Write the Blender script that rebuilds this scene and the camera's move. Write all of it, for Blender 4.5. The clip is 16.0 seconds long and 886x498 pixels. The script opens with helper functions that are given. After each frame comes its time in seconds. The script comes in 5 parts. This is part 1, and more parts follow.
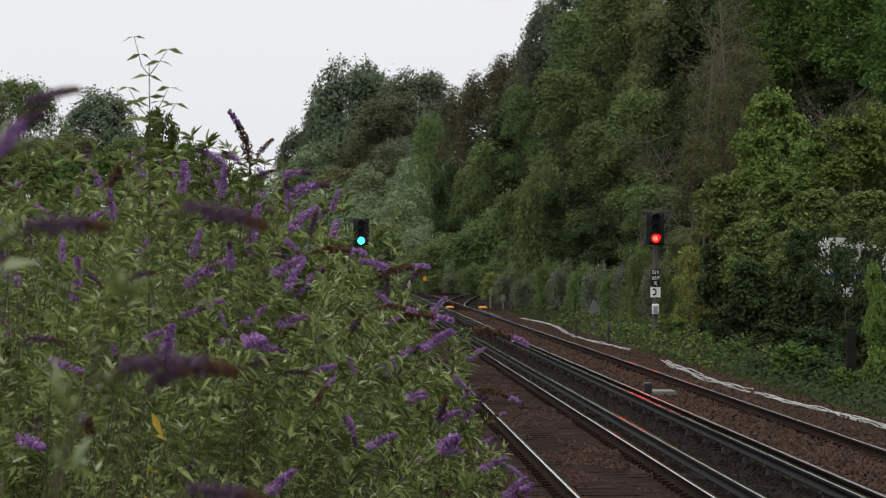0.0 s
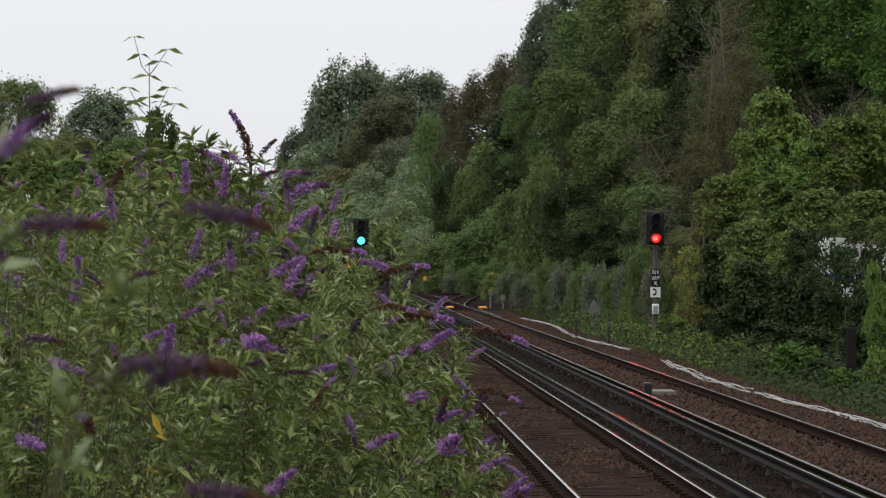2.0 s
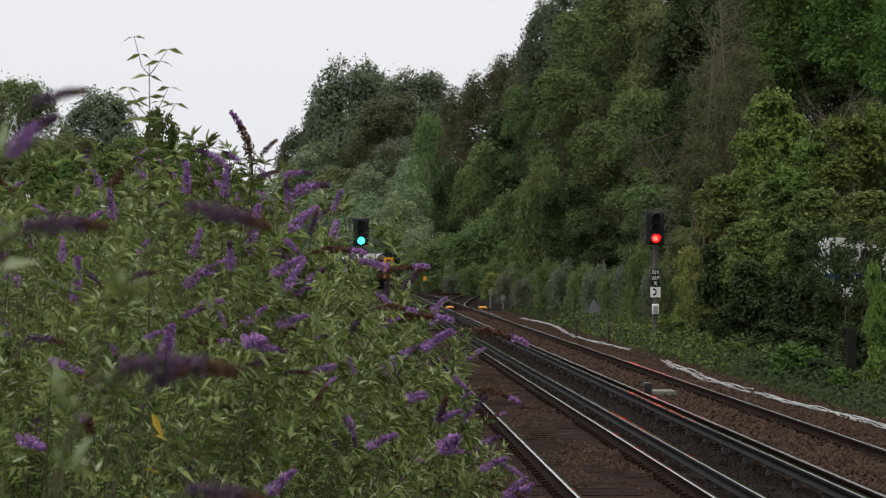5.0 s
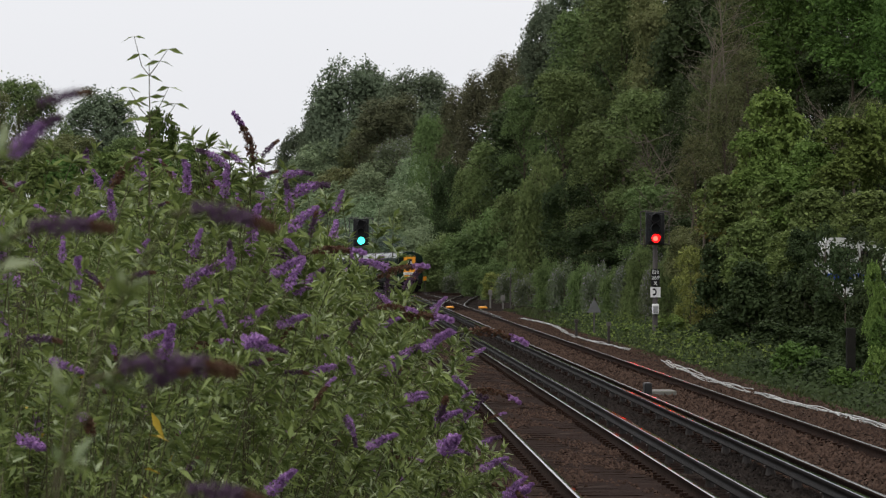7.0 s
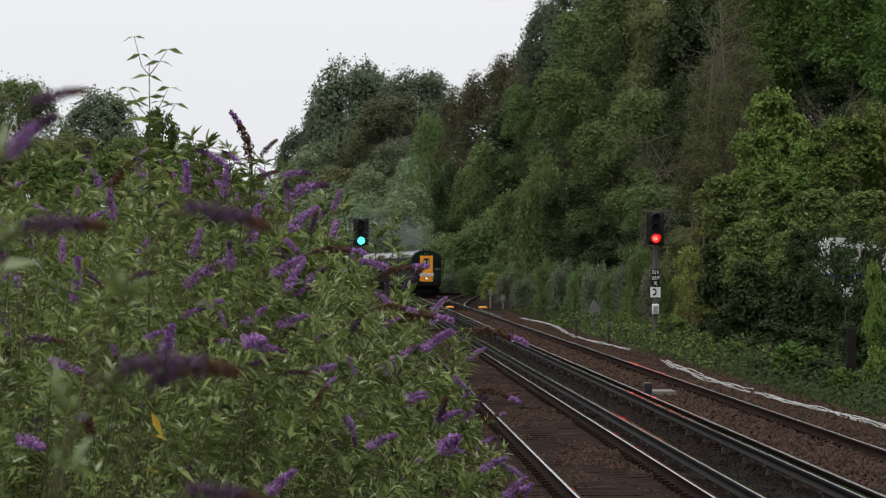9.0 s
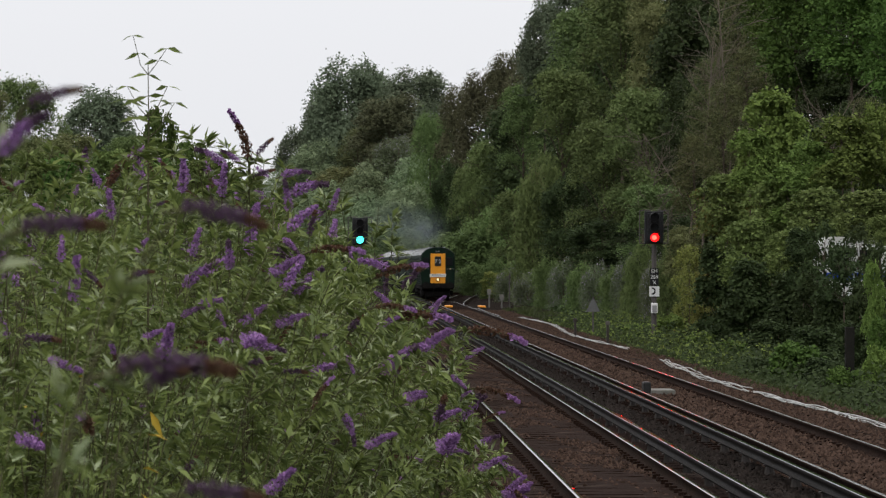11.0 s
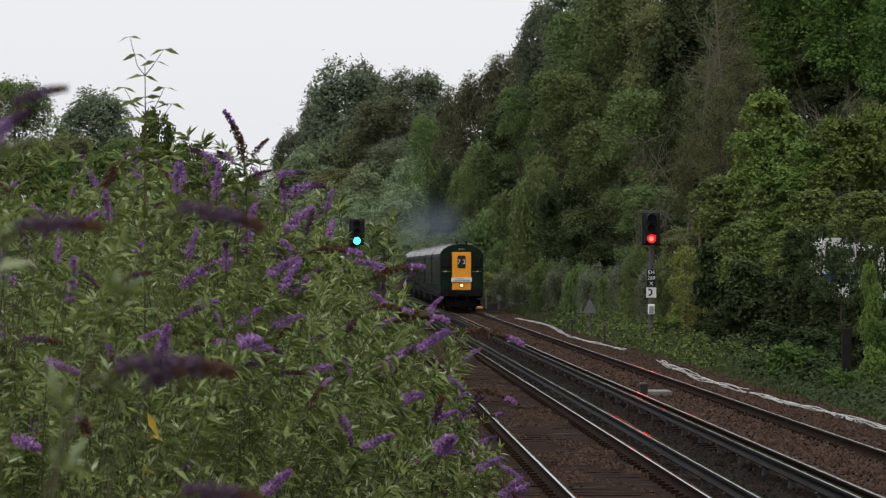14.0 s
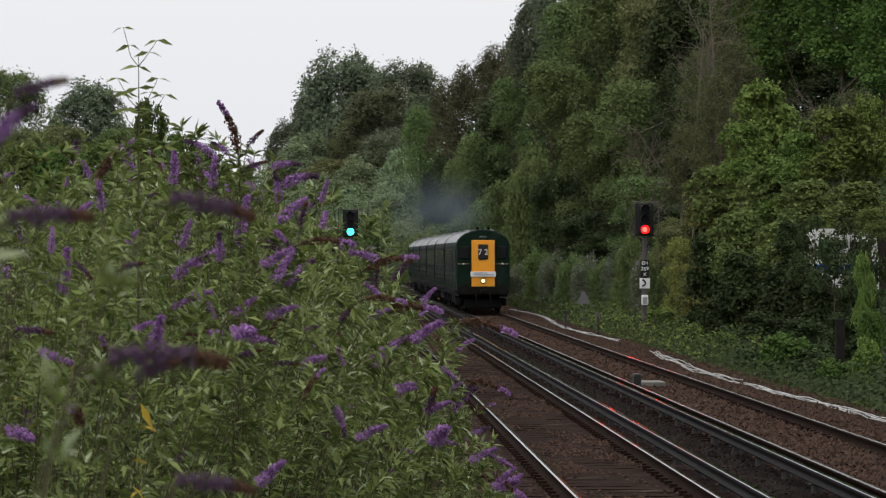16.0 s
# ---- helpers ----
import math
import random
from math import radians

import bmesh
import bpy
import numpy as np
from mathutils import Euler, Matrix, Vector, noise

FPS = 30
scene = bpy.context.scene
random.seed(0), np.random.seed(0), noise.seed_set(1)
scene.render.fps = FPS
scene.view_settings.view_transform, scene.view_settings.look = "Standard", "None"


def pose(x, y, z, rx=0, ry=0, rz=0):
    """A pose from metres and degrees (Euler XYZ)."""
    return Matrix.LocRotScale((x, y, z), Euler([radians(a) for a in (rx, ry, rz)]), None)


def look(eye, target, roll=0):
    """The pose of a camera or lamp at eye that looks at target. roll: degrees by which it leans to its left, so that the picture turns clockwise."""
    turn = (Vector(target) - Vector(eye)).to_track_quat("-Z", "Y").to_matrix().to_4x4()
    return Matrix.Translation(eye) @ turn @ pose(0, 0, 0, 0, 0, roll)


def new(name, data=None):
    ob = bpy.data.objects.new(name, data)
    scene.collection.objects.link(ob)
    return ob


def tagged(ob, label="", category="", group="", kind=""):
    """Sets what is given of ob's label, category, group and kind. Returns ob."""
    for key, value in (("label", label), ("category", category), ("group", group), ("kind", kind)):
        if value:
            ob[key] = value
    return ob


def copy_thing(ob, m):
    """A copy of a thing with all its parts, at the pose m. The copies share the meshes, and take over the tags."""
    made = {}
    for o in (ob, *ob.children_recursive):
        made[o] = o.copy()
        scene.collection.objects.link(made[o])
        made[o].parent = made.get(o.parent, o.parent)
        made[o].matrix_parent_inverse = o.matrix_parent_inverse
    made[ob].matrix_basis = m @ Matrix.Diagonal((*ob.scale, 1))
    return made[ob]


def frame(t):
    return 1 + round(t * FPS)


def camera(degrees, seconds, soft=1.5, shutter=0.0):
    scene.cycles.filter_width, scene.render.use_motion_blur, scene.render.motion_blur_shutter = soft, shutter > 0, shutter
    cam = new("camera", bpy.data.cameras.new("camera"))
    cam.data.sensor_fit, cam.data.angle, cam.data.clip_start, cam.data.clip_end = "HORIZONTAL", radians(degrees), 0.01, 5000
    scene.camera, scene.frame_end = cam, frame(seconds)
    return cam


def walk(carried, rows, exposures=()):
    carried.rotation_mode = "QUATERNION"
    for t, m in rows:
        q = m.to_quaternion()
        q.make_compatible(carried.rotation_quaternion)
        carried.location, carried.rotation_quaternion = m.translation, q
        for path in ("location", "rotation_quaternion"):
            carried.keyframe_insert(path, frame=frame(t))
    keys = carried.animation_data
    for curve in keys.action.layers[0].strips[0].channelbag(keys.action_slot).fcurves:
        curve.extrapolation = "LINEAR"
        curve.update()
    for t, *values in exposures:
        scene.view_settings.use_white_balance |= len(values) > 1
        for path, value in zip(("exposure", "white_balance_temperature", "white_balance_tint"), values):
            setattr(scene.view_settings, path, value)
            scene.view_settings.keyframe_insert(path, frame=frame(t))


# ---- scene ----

# The line: x across the tracks, y along them away from the platform, z above the rail head.
LENS = 13.0
EYE = Vector((0, 0, 2.58))
cam = camera(LENS, 16.0, soft=1.05)
cam.data.dof.use_dof = True
cam.data.dof.focus_distance = 42.0
cam.data.dof.aperture_fstop = 12.5


def aim(turn, lift):
    """Camera pose, turned right and lifted by milliradians."""
    return look(EYE, EYE + Vector((math.tan(turn / 1000), 1, math.tan(lift / 1000))))


walk(cam, [
    (0.0, aim(25.72, 3.92)), (4.2, aim(25.72, 3.92)), (9.0, aim(25.72, 3.92)), (10.3, aim(25.9, 3.8)),
    (11.5, aim(26.18, 3.66)), (12.0, aim(26.40, 3.66)), (12.5, aim(26.40, 3.92)), (13.0, aim(26.44, 4.08)),
    (13.5, aim(26.58, 4.08)), (14.0, aim(26.80, 3.98)), (14.5, aim(27.28, 3.24)), (15.0, aim(27.60, 2.78)),
    (15.5, aim(27.98, 2.48)), (16.0, aim(28.46, 1.62)),
])

# ---- light: an even overcast sky ----
world = bpy.data.worlds.new("overcast_sky")
scene.world = world
world.use_nodes = True
wn, wl = world.node_tree.nodes, world.node_tree.links
wn.clear()
sky = wn.new("ShaderNodeTexSky")
sky.sky_type = "NISHITA"
sky.sun_disc = False
sky.sun_elevation, sky.sun_rotation = radians(68), radians(210)
sky.dust_density = 6.0
dull = wn.new("ShaderNodeHueSaturation")
dull.inputs["Saturation"].default_value = 0.15
dull.inputs["Value"].default_value = 0.10
wl.new(sky.outputs[0], dull.inputs["Color"])
coords = wn.new("ShaderNodeTexCoord")
split = wn.new("ShaderNodeSeparateXYZ")
wl.new(coords.outputs["Generated"], split.inputs[0])
ramp = wn.new("ShaderNodeValToRGB")
ramp.color_ramp.elements[0].position, ramp.color_ramp.elements[0].color = 0.0, (0.93, 0.94, 0.98, 1)
ramp.color_ramp.elements[1].position, ramp.color_ramp.elements[1].color = 1.0, (1.6, 1.61, 1.64, 1)
wl.new(split.outputs["Z"], ramp.inputs[0])
mixw = wn.new("ShaderNodeMix")
mixw.data_type = "RGBA"
mixw.inputs["Factor"].default_value = 0.85
wl.new(dull.outputs[0], mixw.inputs["A"])
wl.new(ramp.outputs[0], mixw.inputs["B"])
back = wn.new("ShaderNodeBackground")
back.inputs["Strength"].default_value = 1.0
wl.new(mixw.outputs["Result"], back.inputs["Color"])
wout = wn.new("ShaderNodeOutputWorld")
wl.new(back.outputs[0], wout.inputs["Surface"])

sun_data = bpy.data.lights.new("sun", "SUN")
sun_data.energy, sun_data.angle, sun_data.color = 0.5, radians(40), (1.0, 0.96, 0.9)
sun = new("sun", sun_data)
sun.matrix_world = look((0, -10, 40), (8, 4, 0))


# ---- materials ----
def stuff(name, low, high, rough=0.8, scale=6.0, fine=60.0, bump=0.3, metal=0.0, island=0.0, through_light=0.0, spec=0.3, stain=None, amount=0.0, each=0.0, depth=0.02, coat=0.0, hues=0.0):
    """A procedural surface: two colours mixed by noise at two scales, per-piece variation, fine relief."""
    m = bpy.data.materials.new(name)
    m.use_nodes = True
    n, l = m.node_tree.nodes, m.node_tree.links
    n.clear()
    out = n.new("ShaderNodeOutputMaterial")
    tc = n.new("ShaderNodeTexCoord")
    big, small = n.new("ShaderNodeTexNoise"), n.new("ShaderNodeTexNoise")
    for t, s in ((big, scale), (small, fine)):
        t.inputs["Scale"].default_value = s
        t.inputs["Detail"].default_value = 4
        l.new(tc.outputs["Object"], t.inputs["Vector"])
    add = n.new("ShaderNodeMath")
    add.operation = "ADD"
    l.new(big.outputs["Fac"], add.inputs[0])
    l.new(small.outputs["Fac"], add.inputs[1])
    value = add.outputs[0]
    for share, kind, socket in ((island, "ShaderNodeNewGeometry", "Random Per Island"), (each, "ShaderNodeObjectInfo", "Random")):
        if not share:
            continue
        geo = n.new(kind)
        more = n.new("ShaderNodeMath")
        more.operation = "MULTIPLY_ADD"
        l.new(geo.outputs[socket], more.inputs[0])
        more.inputs[1].default_value = share
        l.new(value, more.inputs[2])
        value = more.outputs[0]
    span = n.new("ShaderNodeMapRange")
    span.inputs["From Min"].default_value, span.inputs["From Max"].default_value = 0.6, 1.4 + island + each
    l.new(value, span.inputs["Value"])
    mix = n.new("ShaderNodeMix")
    mix.data_type = "RGBA"
    l.new(span.outputs[0], mix.inputs["Factor"])
    mix.inputs["A"].default_value, mix.inputs["B"].default_value = (*low, 1), (*high, 1)
    colour = mix.outputs["Result"]
    if stain:
        blot = n.new("ShaderNodeTexNoise")
        blot.inputs["Scale"].default_value, blot.inputs["Detail"].default_value = scale * 0.35, 6
        l.new(tc.outputs["Object"], blot.inputs["Vector"])
        cut = n.new("ShaderNodeMapRange")
        cut.inputs["From Min"].default_value, cut.inputs["From Max"].default_value = 0.62 - amount * 0.3, 0.75 - amount * 0.3
        l.new(blot.outputs["Fac"], cut.inputs["Value"])
        mix2 = n.new("ShaderNodeMix")
        mix2.data_type = "RGBA"
        l.new(cut.outputs[0], mix2.inputs["Factor"])
        l.new(colour, mix2.inputs["A"])
        mix2.inputs["B"].default_value = (*stain, 1)
        colour = mix2.outputs["Result"]
    if hues:
        own, turn = n.new("ShaderNodeObjectInfo"), n.new("ShaderNodeHueSaturation")
        for socket, least, most in (("Hue", 0.5 - hues, 0.5 + hues), ("Value", 1 - 5 * hues, 1 + 7 * hues)):
            part_of, shift = n.new("ShaderNodeMath"), n.new("ShaderNodeMapRange")
            part_of.operation = "FRACT"
            many = n.new("ShaderNodeMath")
            many.operation, many.inputs[1].default_value = "MULTIPLY", 1.0 if socket == "Hue" else 7.3
            l.new(own.outputs["Random"], many.inputs[0])
            l.new(many.outputs[0], part_of.inputs[0])
            l.new(part_of.outputs[0], shift.inputs["Value"])
            shift.inputs["To Min"].default_value, shift.inputs["To Max"].default_value = least, most
            l.new(shift.outputs[0], turn.inputs[socket])
        l.new(colour, turn.inputs["Color"])
        colour = turn.outputs[0]
    b = n.new("ShaderNodeBsdfPrincipled")
    b.inputs["Roughness"].default_value, b.inputs["Metallic"].default_value = rough, metal
    b.inputs["Specular IOR Level"].default_value = spec
    l.new(colour, b.inputs["Base Color"])
    b.inputs["Coat Weight"].default_value, b.inputs["Coat Roughness"].default_value = coat, 0.19
    if bump:
        bp = n.new("ShaderNodeBump")
        bp.inputs["Strength"].default_value, bp.inputs["Distance"].default_value = bump, depth
        l.new(small.outputs["Fac"], bp.inputs["Height"])
        l.new(bp.outputs[0], b.inputs["Normal"])
    last = b.outputs[0]
    if through_light:
        tr = n.new("ShaderNodeBsdfTranslucent")
        l.new(colour, tr.inputs["Color"])
        ms = n.new("ShaderNodeMixShader")
        ms.inputs[0].default_value = through_light
        l.new(last, ms.inputs[1])
        l.new(tr.outputs[0], ms.inputs[2])
        last = ms.outputs[0]
    l.new(last, out.inputs["Surface"])
    return m


def glow(name, colour, strength):
    m = bpy.data.materials.new(name)
    m.use_nodes = True
    n = m.node_tree.nodes
    b = n["Principled BSDF"]
    b.inputs["Base Color"].default_value = (*[c * 0.3 for c in colour], 1)
    b.inputs["Emission Color"].default_value = (*colour, 1)
    b.inputs["Emission Strength"].default_value = strength
    return m


def leafy(name, low, high, island=1.0, each=0.0, scale=0.6, rough=0.55, spec=0.25, thin=0.28, hues=0.0):
    return stuff(name, low, high, rough=rough, scale=scale, fine=scale * 5, bump=0, island=island, each=each, through_light=thin, spec=spec, hues=hues)


def crowny(name, low, high):
    return leafy(name, low, high, 0.7, 0.4, 5.0, 0.7, 0.1, 0.25, 0.018)


M_GROUND = stuff("earth_and_ballast", (0.0062, 0.0038, 0.0028), (0.0208, 0.0133, 0.0098), 0.95, 1.2, 28.0, 1.0, stain=(0.022, 0.019, 0.016), amount=0.35, depth=0.05, spec=0.03)
M_STONE = stuff("ballast_stone", (0.0053, 0.0031, 0.0024), (0.0932, 0.0592, 0.0439), 0.9, 2.0, 40.0, 0.3, island=1.2, spec=0.03)
M_STONE_DARK = stuff("oily_ballast_stone", (0.0033, 0.0027, 0.0022), (0.0352, 0.0274, 0.0236), 0.8, 2.0, 40.0, 0.3, island=1.2, spec=0.03)
M_DIRT = stuff("trodden_dirt", (0.0125, 0.0071, 0.0052), (0.0282, 0.0163, 0.0122), 0.95, 2.0, 60.0, 0.6, stain=(0.06, 0.046, 0.038), amount=0.1, spec=0.03)
M_SLEEPER = stuff("weathered_sleeper", (0.0134, 0.0074, 0.0054), (0.0309, 0.0178, 0.0132), 0.9, 5.0, 70.0, 0.5, each=0.6, spec=0.03)
M_RAIL_TOP = stuff("polished_rail_head", (0.1879, 0.1720, 0.1632), (0.2724, 0.2488, 0.2338), 0.085, 3.0, 90.0, 0.01, metal=1.0)
M_RAIL_WORN = stuff("dull_rail_head", (0.0619, 0.0524, 0.0476), (0.1238, 0.1095, 0.1000), 0.22, 3.0, 90.0, 0.02, metal=1.0)
M_RUST = stuff("rusty_rail_web", (0.0102, 0.0060, 0.0045), (0.0287, 0.0153, 0.0102), 0.85, 4.0, 60.0, 0.3, spec=0.03)
M_COND = stuff("conductor_rail_steel", (0.0232, 0.0218, 0.0213), (0.0494, 0.0462, 0.0446), 0.085, 3.0, 70.0, 0.01, metal=1.0)
M_COND_SIDE = stuff("sooty_rail_side", (0.0060, 0.0048, 0.0045), (0.0156, 0.0126, 0.0114), 0.6, 4.0, 60.0, 0.3, spec=0.03)
M_CERAMIC = stuff("grimy_insulator", (0.02, 0.016, 0.014), (0.05, 0.04, 0.035), 0.5, 8.0, 60.0, 0.1)
M_GRASS = leafy("grass_blade", (0.0255, 0.0382, 0.0095), (0.0829, 0.1051, 0.0340))
M_BARK = stuff("tree_bark", (0.05, 0.04, 0.03), (0.16, 0.13, 0.1), 0.9, 2.0, 30.0, 0.6, spec=0.03)
M_TWIG = stuff("bare_twig", (0.09, 0.075, 0.058), (0.22, 0.19, 0.15), 0.9, 2.0, 30.0, 0.3, spec=0.03)
LEAF = {
    "oak": crowny("dark_oak_leaf", (0.046, 0.066, 0.040), (0.190, 0.230, 0.142)),
    "ash": crowny("ash_leaf", (0.040, 0.068, 0.023), (0.190, 0.250, 0.088)),
    "olive": crowny("olive_leaf", (0.058, 0.070, 0.026), (0.215, 0.225, 0.095)),
    # Ivy leaf, darkened further so fill-in trees read as shaded gaps.
    "ivy": crowny("shade_dark_ivy_leaf", (0.0140, 0.0250, 0.0094), (0.0655, 0.0905, 0.0328)),
    "maple": crowny("young_maple_leaf", (0.022, 0.046, 0.010), (0.225, 0.310, 0.076)),
    "sycamore": crowny("sycamore_leaf", (0.024, 0.050, 0.011), (0.115, 0.180, 0.040)),
    "grey": crowny("grey_green_leaf", (0.050, 0.068, 0.032), (0.180, 0.205, 0.120)),
    # Greyed and lightened for far trees: the haze is put into the leaf colour.
    "pale": crowny("hazed_far_leaf", (0.084, 0.120, 0.064), (0.310, 0.384, 0.212)),
    "yew": crowny("brownish_yew_leaf", (0.036, 0.040, 0.020), (0.145, 0.145, 0.078)),
    "russet": crowny("withering_leaf", (0.042, 0.050, 0.020), (0.160, 0.172, 0.072)),
    "birch": crowny("yellow_green_leaf", (0.070, 0.085, 0.020), (0.290, 0.300, 0.085)),
    "bramble": crowny("bramble_leaf", (0.020, 0.038, 0.010), (0.225, 0.280, 0.086)),
    "bud": leafy("buddleia_leaf", (0.031, 0.055, 0.012), (0.265, 0.325, 0.095), 1.2, 0.0, 2.0, 0.5, 0.2),
}
M_LILAC = leafy("dusty_lilac_floret", (0.16, 0.14, 0.17), (0.36, 0.32, 0.37))
M_STEM = stuff("buddleia_stem", (0.0521, 0.0477, 0.0217), (0.1085, 0.0998, 0.0477), 0.8, 5.0, 40.0, 0.2)
M_FLOWER = leafy("purple_floret", (0.15, 0.060, 0.22), (0.52, 0.29, 0.58))
M_FLOWER_DARK = leafy("fading_floret", (0.05, 0.027, 0.05), (0.17, 0.095, 0.17))
M_YOUNG = leafy("young_buddleia_leaf", (0.18, 0.23, 0.11), (0.48, 0.53, 0.32), 1.0, 0.0, 2.0, 0.5, 0.2)
M_YELLOWED = leafy("yellowed_leaf", (0.3, 0.2, 0.02), (0.55, 0.4, 0.05))
M_SPENT = leafy("spent_floret", (0.06, 0.03, 0.018), (0.16, 0.08, 0.045))


# ---- builders ----
def mesh_of(name, verts, faces, *materials, slots=None, smooth=False):
    me = bpy.data.meshes.new(name)
    verts, faces = np.asarray(verts, np.float32), np.asarray(faces, np.int32)
    k = faces.shape[1]
    me.vertices.add(len(verts))
    me.vertices.foreach_set("co", verts.ravel())
    me.loops.add(faces.size)
    me.loops.foreach_set("vertex_index", faces.ravel())
    me.polygons.add(len(faces))
    me.polygons.foreach_set("loop_start", np.arange(0, faces.size, k, dtype=np.int32))
    me.polygons.foreach_set("loop_total", np.full(len(faces), k, np.int32))
    for m in materials:
        me.materials.append(m)
    if slots is not None:
        me.polygons.foreach_set("material_index", np.asarray(slots, np.int32))
    if smooth:
        me.polygons.foreach_set("use_smooth", np.ones(len(faces), bool))
    me.update(calc_edges=True)
    me.validate()
    return me


def child(name, me, parent, label="", kind=""):
    ob = new(name, me)
    ob.parent = parent
    return tagged(ob, label, kind=kind)


def part(name, bm, material, parent, label="", smooth=False):
    """Links a bmesh as one mesh object under a thing or a part."""
    me = bpy.data.meshes.new(name)
    bmesh.ops.recalc_face_normals(bm, faces=bm.faces)
    bm.to_mesh(me)
    bm.free()
    me.materials.append(material)
    if smooth:
        me.polygons.foreach_set("use_smooth", np.ones(len(me.polygons), bool))
    return child(name, me, parent, label)


def empty(name, m, label, category, group="", kind=""):
    ob = new(name)
    ob.empty_display_size = 0.2
    ob.matrix_world = m
    return tagged(ob, label, category, group, kind)


def box(bm, x, y, z, sx, sy, sz, bevel=0.0, turn=None):
    """Adds a bevelled box centred at x, y, z."""
    made = bmesh.ops.create_cube(bm, size=1.0)["verts"]
    m = Matrix.Translation((x, y, z)) @ (turn or Matrix()) @ Matrix.Diagonal((sx, sy, sz, 1))
    bmesh.ops.transform(bm, matrix=m, verts=made)
    if bevel:
        edges = {e for v in made for e in v.link_edges}
        bmesh.ops.bevel(bm, geom=list(edges), offset=bevel, segments=2, affect="EDGES", profile=0.5)
    return bm


def rod(bm, a, b, r1, r2=None, sides=8):
    """Adds a tapered round bar from a to b."""
    a, b = Vector(a), Vector(b)
    d = b - a
    made = bmesh.ops.create_cone(bm, cap_ends=True, segments=sides, radius1=r1, radius2=r1 if r2 is None else r2, depth=d.length)["verts"]
    m = Matrix.Translation((a + b) / 2) @ d.to_track_quat("Z", "Y").to_matrix().to_4x4()
    bmesh.ops.transform(bm, matrix=m, verts=made)
    return bm


def tube_mesh(lines, sides=5):
    """Vertices and quads of many tapered tubes; each line is (points, first radius, last radius)."""
    vs, fs, at = [], [], 0
    ring = np.arange(sides) * 2 * np.pi / sides
    for pts, r1, r2 in lines:
        pts = np.asarray(pts, float)
        k = len(pts)
        d = np.gradient(pts, axis=0)
        d /= np.linalg.norm(d, axis=1, keepdims=True) + 1e-9
        side = np.cross(d, (0.31, 0.87, 0.11) if abs(d[0][2]) > 0.6 else (0, 0, 1.0))
        side /= np.linalg.norm(side, axis=1, keepdims=True) + 1e-9
        up = np.cross(side, d)
        r = np.linspace(r1, r2, k)[:, None, None]
        vs.append((pts[:, None] + r * (np.cos(ring)[None, :, None] * side[:, None] + np.sin(ring)[None, :, None] * up[:, None])).reshape(-1, 3))
        i, j = np.meshgrid(np.arange(k - 1), np.arange(sides), indexing="ij")
        a = at + i * sides + j
        b = at + i * sides + (j + 1) % sides
        fs.append(np.stack([a, b, b + sides, a + sides], -1).reshape(-1, 4))
        at += k * sides
    return np.concatenate(vs), np.concatenate(fs)


def blades(rng, places, out, size, slim=0.45, fold=0.25, droop=0.2):
    """Folded leaves at places, facing roughly along out: vertices and triangles."""
    n = len(places)
    out = out + rng.normal(0, 0.55, (n, 3))
    out /= np.linalg.norm(out, axis=1, keepdims=True) + 1e-9
    along = np.cross(out, rng.normal(0, 1, (n, 3)))
    along[:, 2] -= droop
    along -= out * np.sum(along * out, axis=1, keepdims=True)
    along /= np.linalg.norm(along, axis=1, keepdims=True) + 1e-9
    side = np.cross(out, along)
    s = (size * rng.uniform(0.6, 1.3, n))[:, None]
    mid = places + along * s * 0.45
    v = np.stack([places, mid + side * s * slim + out * s * fold * 0.5, places + along * s - out * s * 0.12, mid - side * s * slim + out * s * fold * 0.5], 1).reshape(-1, 3)
    base = np.arange(n)[:, None] * 4
    f = np.concatenate([base + (0, 1, 2), base + (0, 2, 3)], 1).reshape(-1, 3)
    return v, f


def lane(y):
    """Where the line's middle of the arriving track runs: straight, then bending to the left."""
    return 6.78 - 2.45e-4 * np.maximum(0, np.asarray(y, float) - 300) ** 2


def ground_z(x, y):
    """Height of the land: level bed, low verge, wooded bank on the outer side of the bend."""
    o = np.asarray(x, float) - lane(y)
    bank = np.clip((o - 6.4) * 0.75, 0, None)
    bank = 20 * (1 - np.exp(-bank / 20))
    yard = (np.asarray(y) > 97) & (np.asarray(y) < 127)
    bank = np.where(yard, np.minimum(bank, 1.1), bank)
    left = np.clip((-o - 9.5) * 0.05, 0, 0.6)
    verge = 0.1 * np.clip((o - 3.2) / 1.6, 0, 1)
    return -0.22 + bank + left + verge


# ---- land ----
def build_ground():
    xs = np.unique(np.concatenate([np.linspace(-900, -60, 12), np.linspace(-60, -4, 20), np.linspace(-4, 24, 57), np.linspace(24, 80, 20), np.linspace(80, 900, 12)]))
    ys = np.unique(np.concatenate([np.linspace(-300, 0, 8), np.linspace(0, 300, 121), np.linspace(300, 800, 60), np.linspace(800, 3000, 12)]))
    x, y = np.meshgrid(xs, ys, indexing="ij")
    rng = np.random.default_rng(5)
    z = ground_z(x, y) + rng.normal(0, 0.015, x.shape)
    a = (np.arange(len(xs) - 1)[:, None] * len(ys) + np.arange(len(ys) - 1)[None]).ravel()
    f = np.stack([a, a + len(ys), a + len(ys) + 1, a + 1], 1)
    ob = new("ground", mesh_of("ground", np.stack([x, y, z], -1).reshape(-1, 3), f, M_GROUND, smooth=True))
    tagged(ob, "brown ballast and bare earth with a rising bank", "ground", kind="structure")


build_ground()


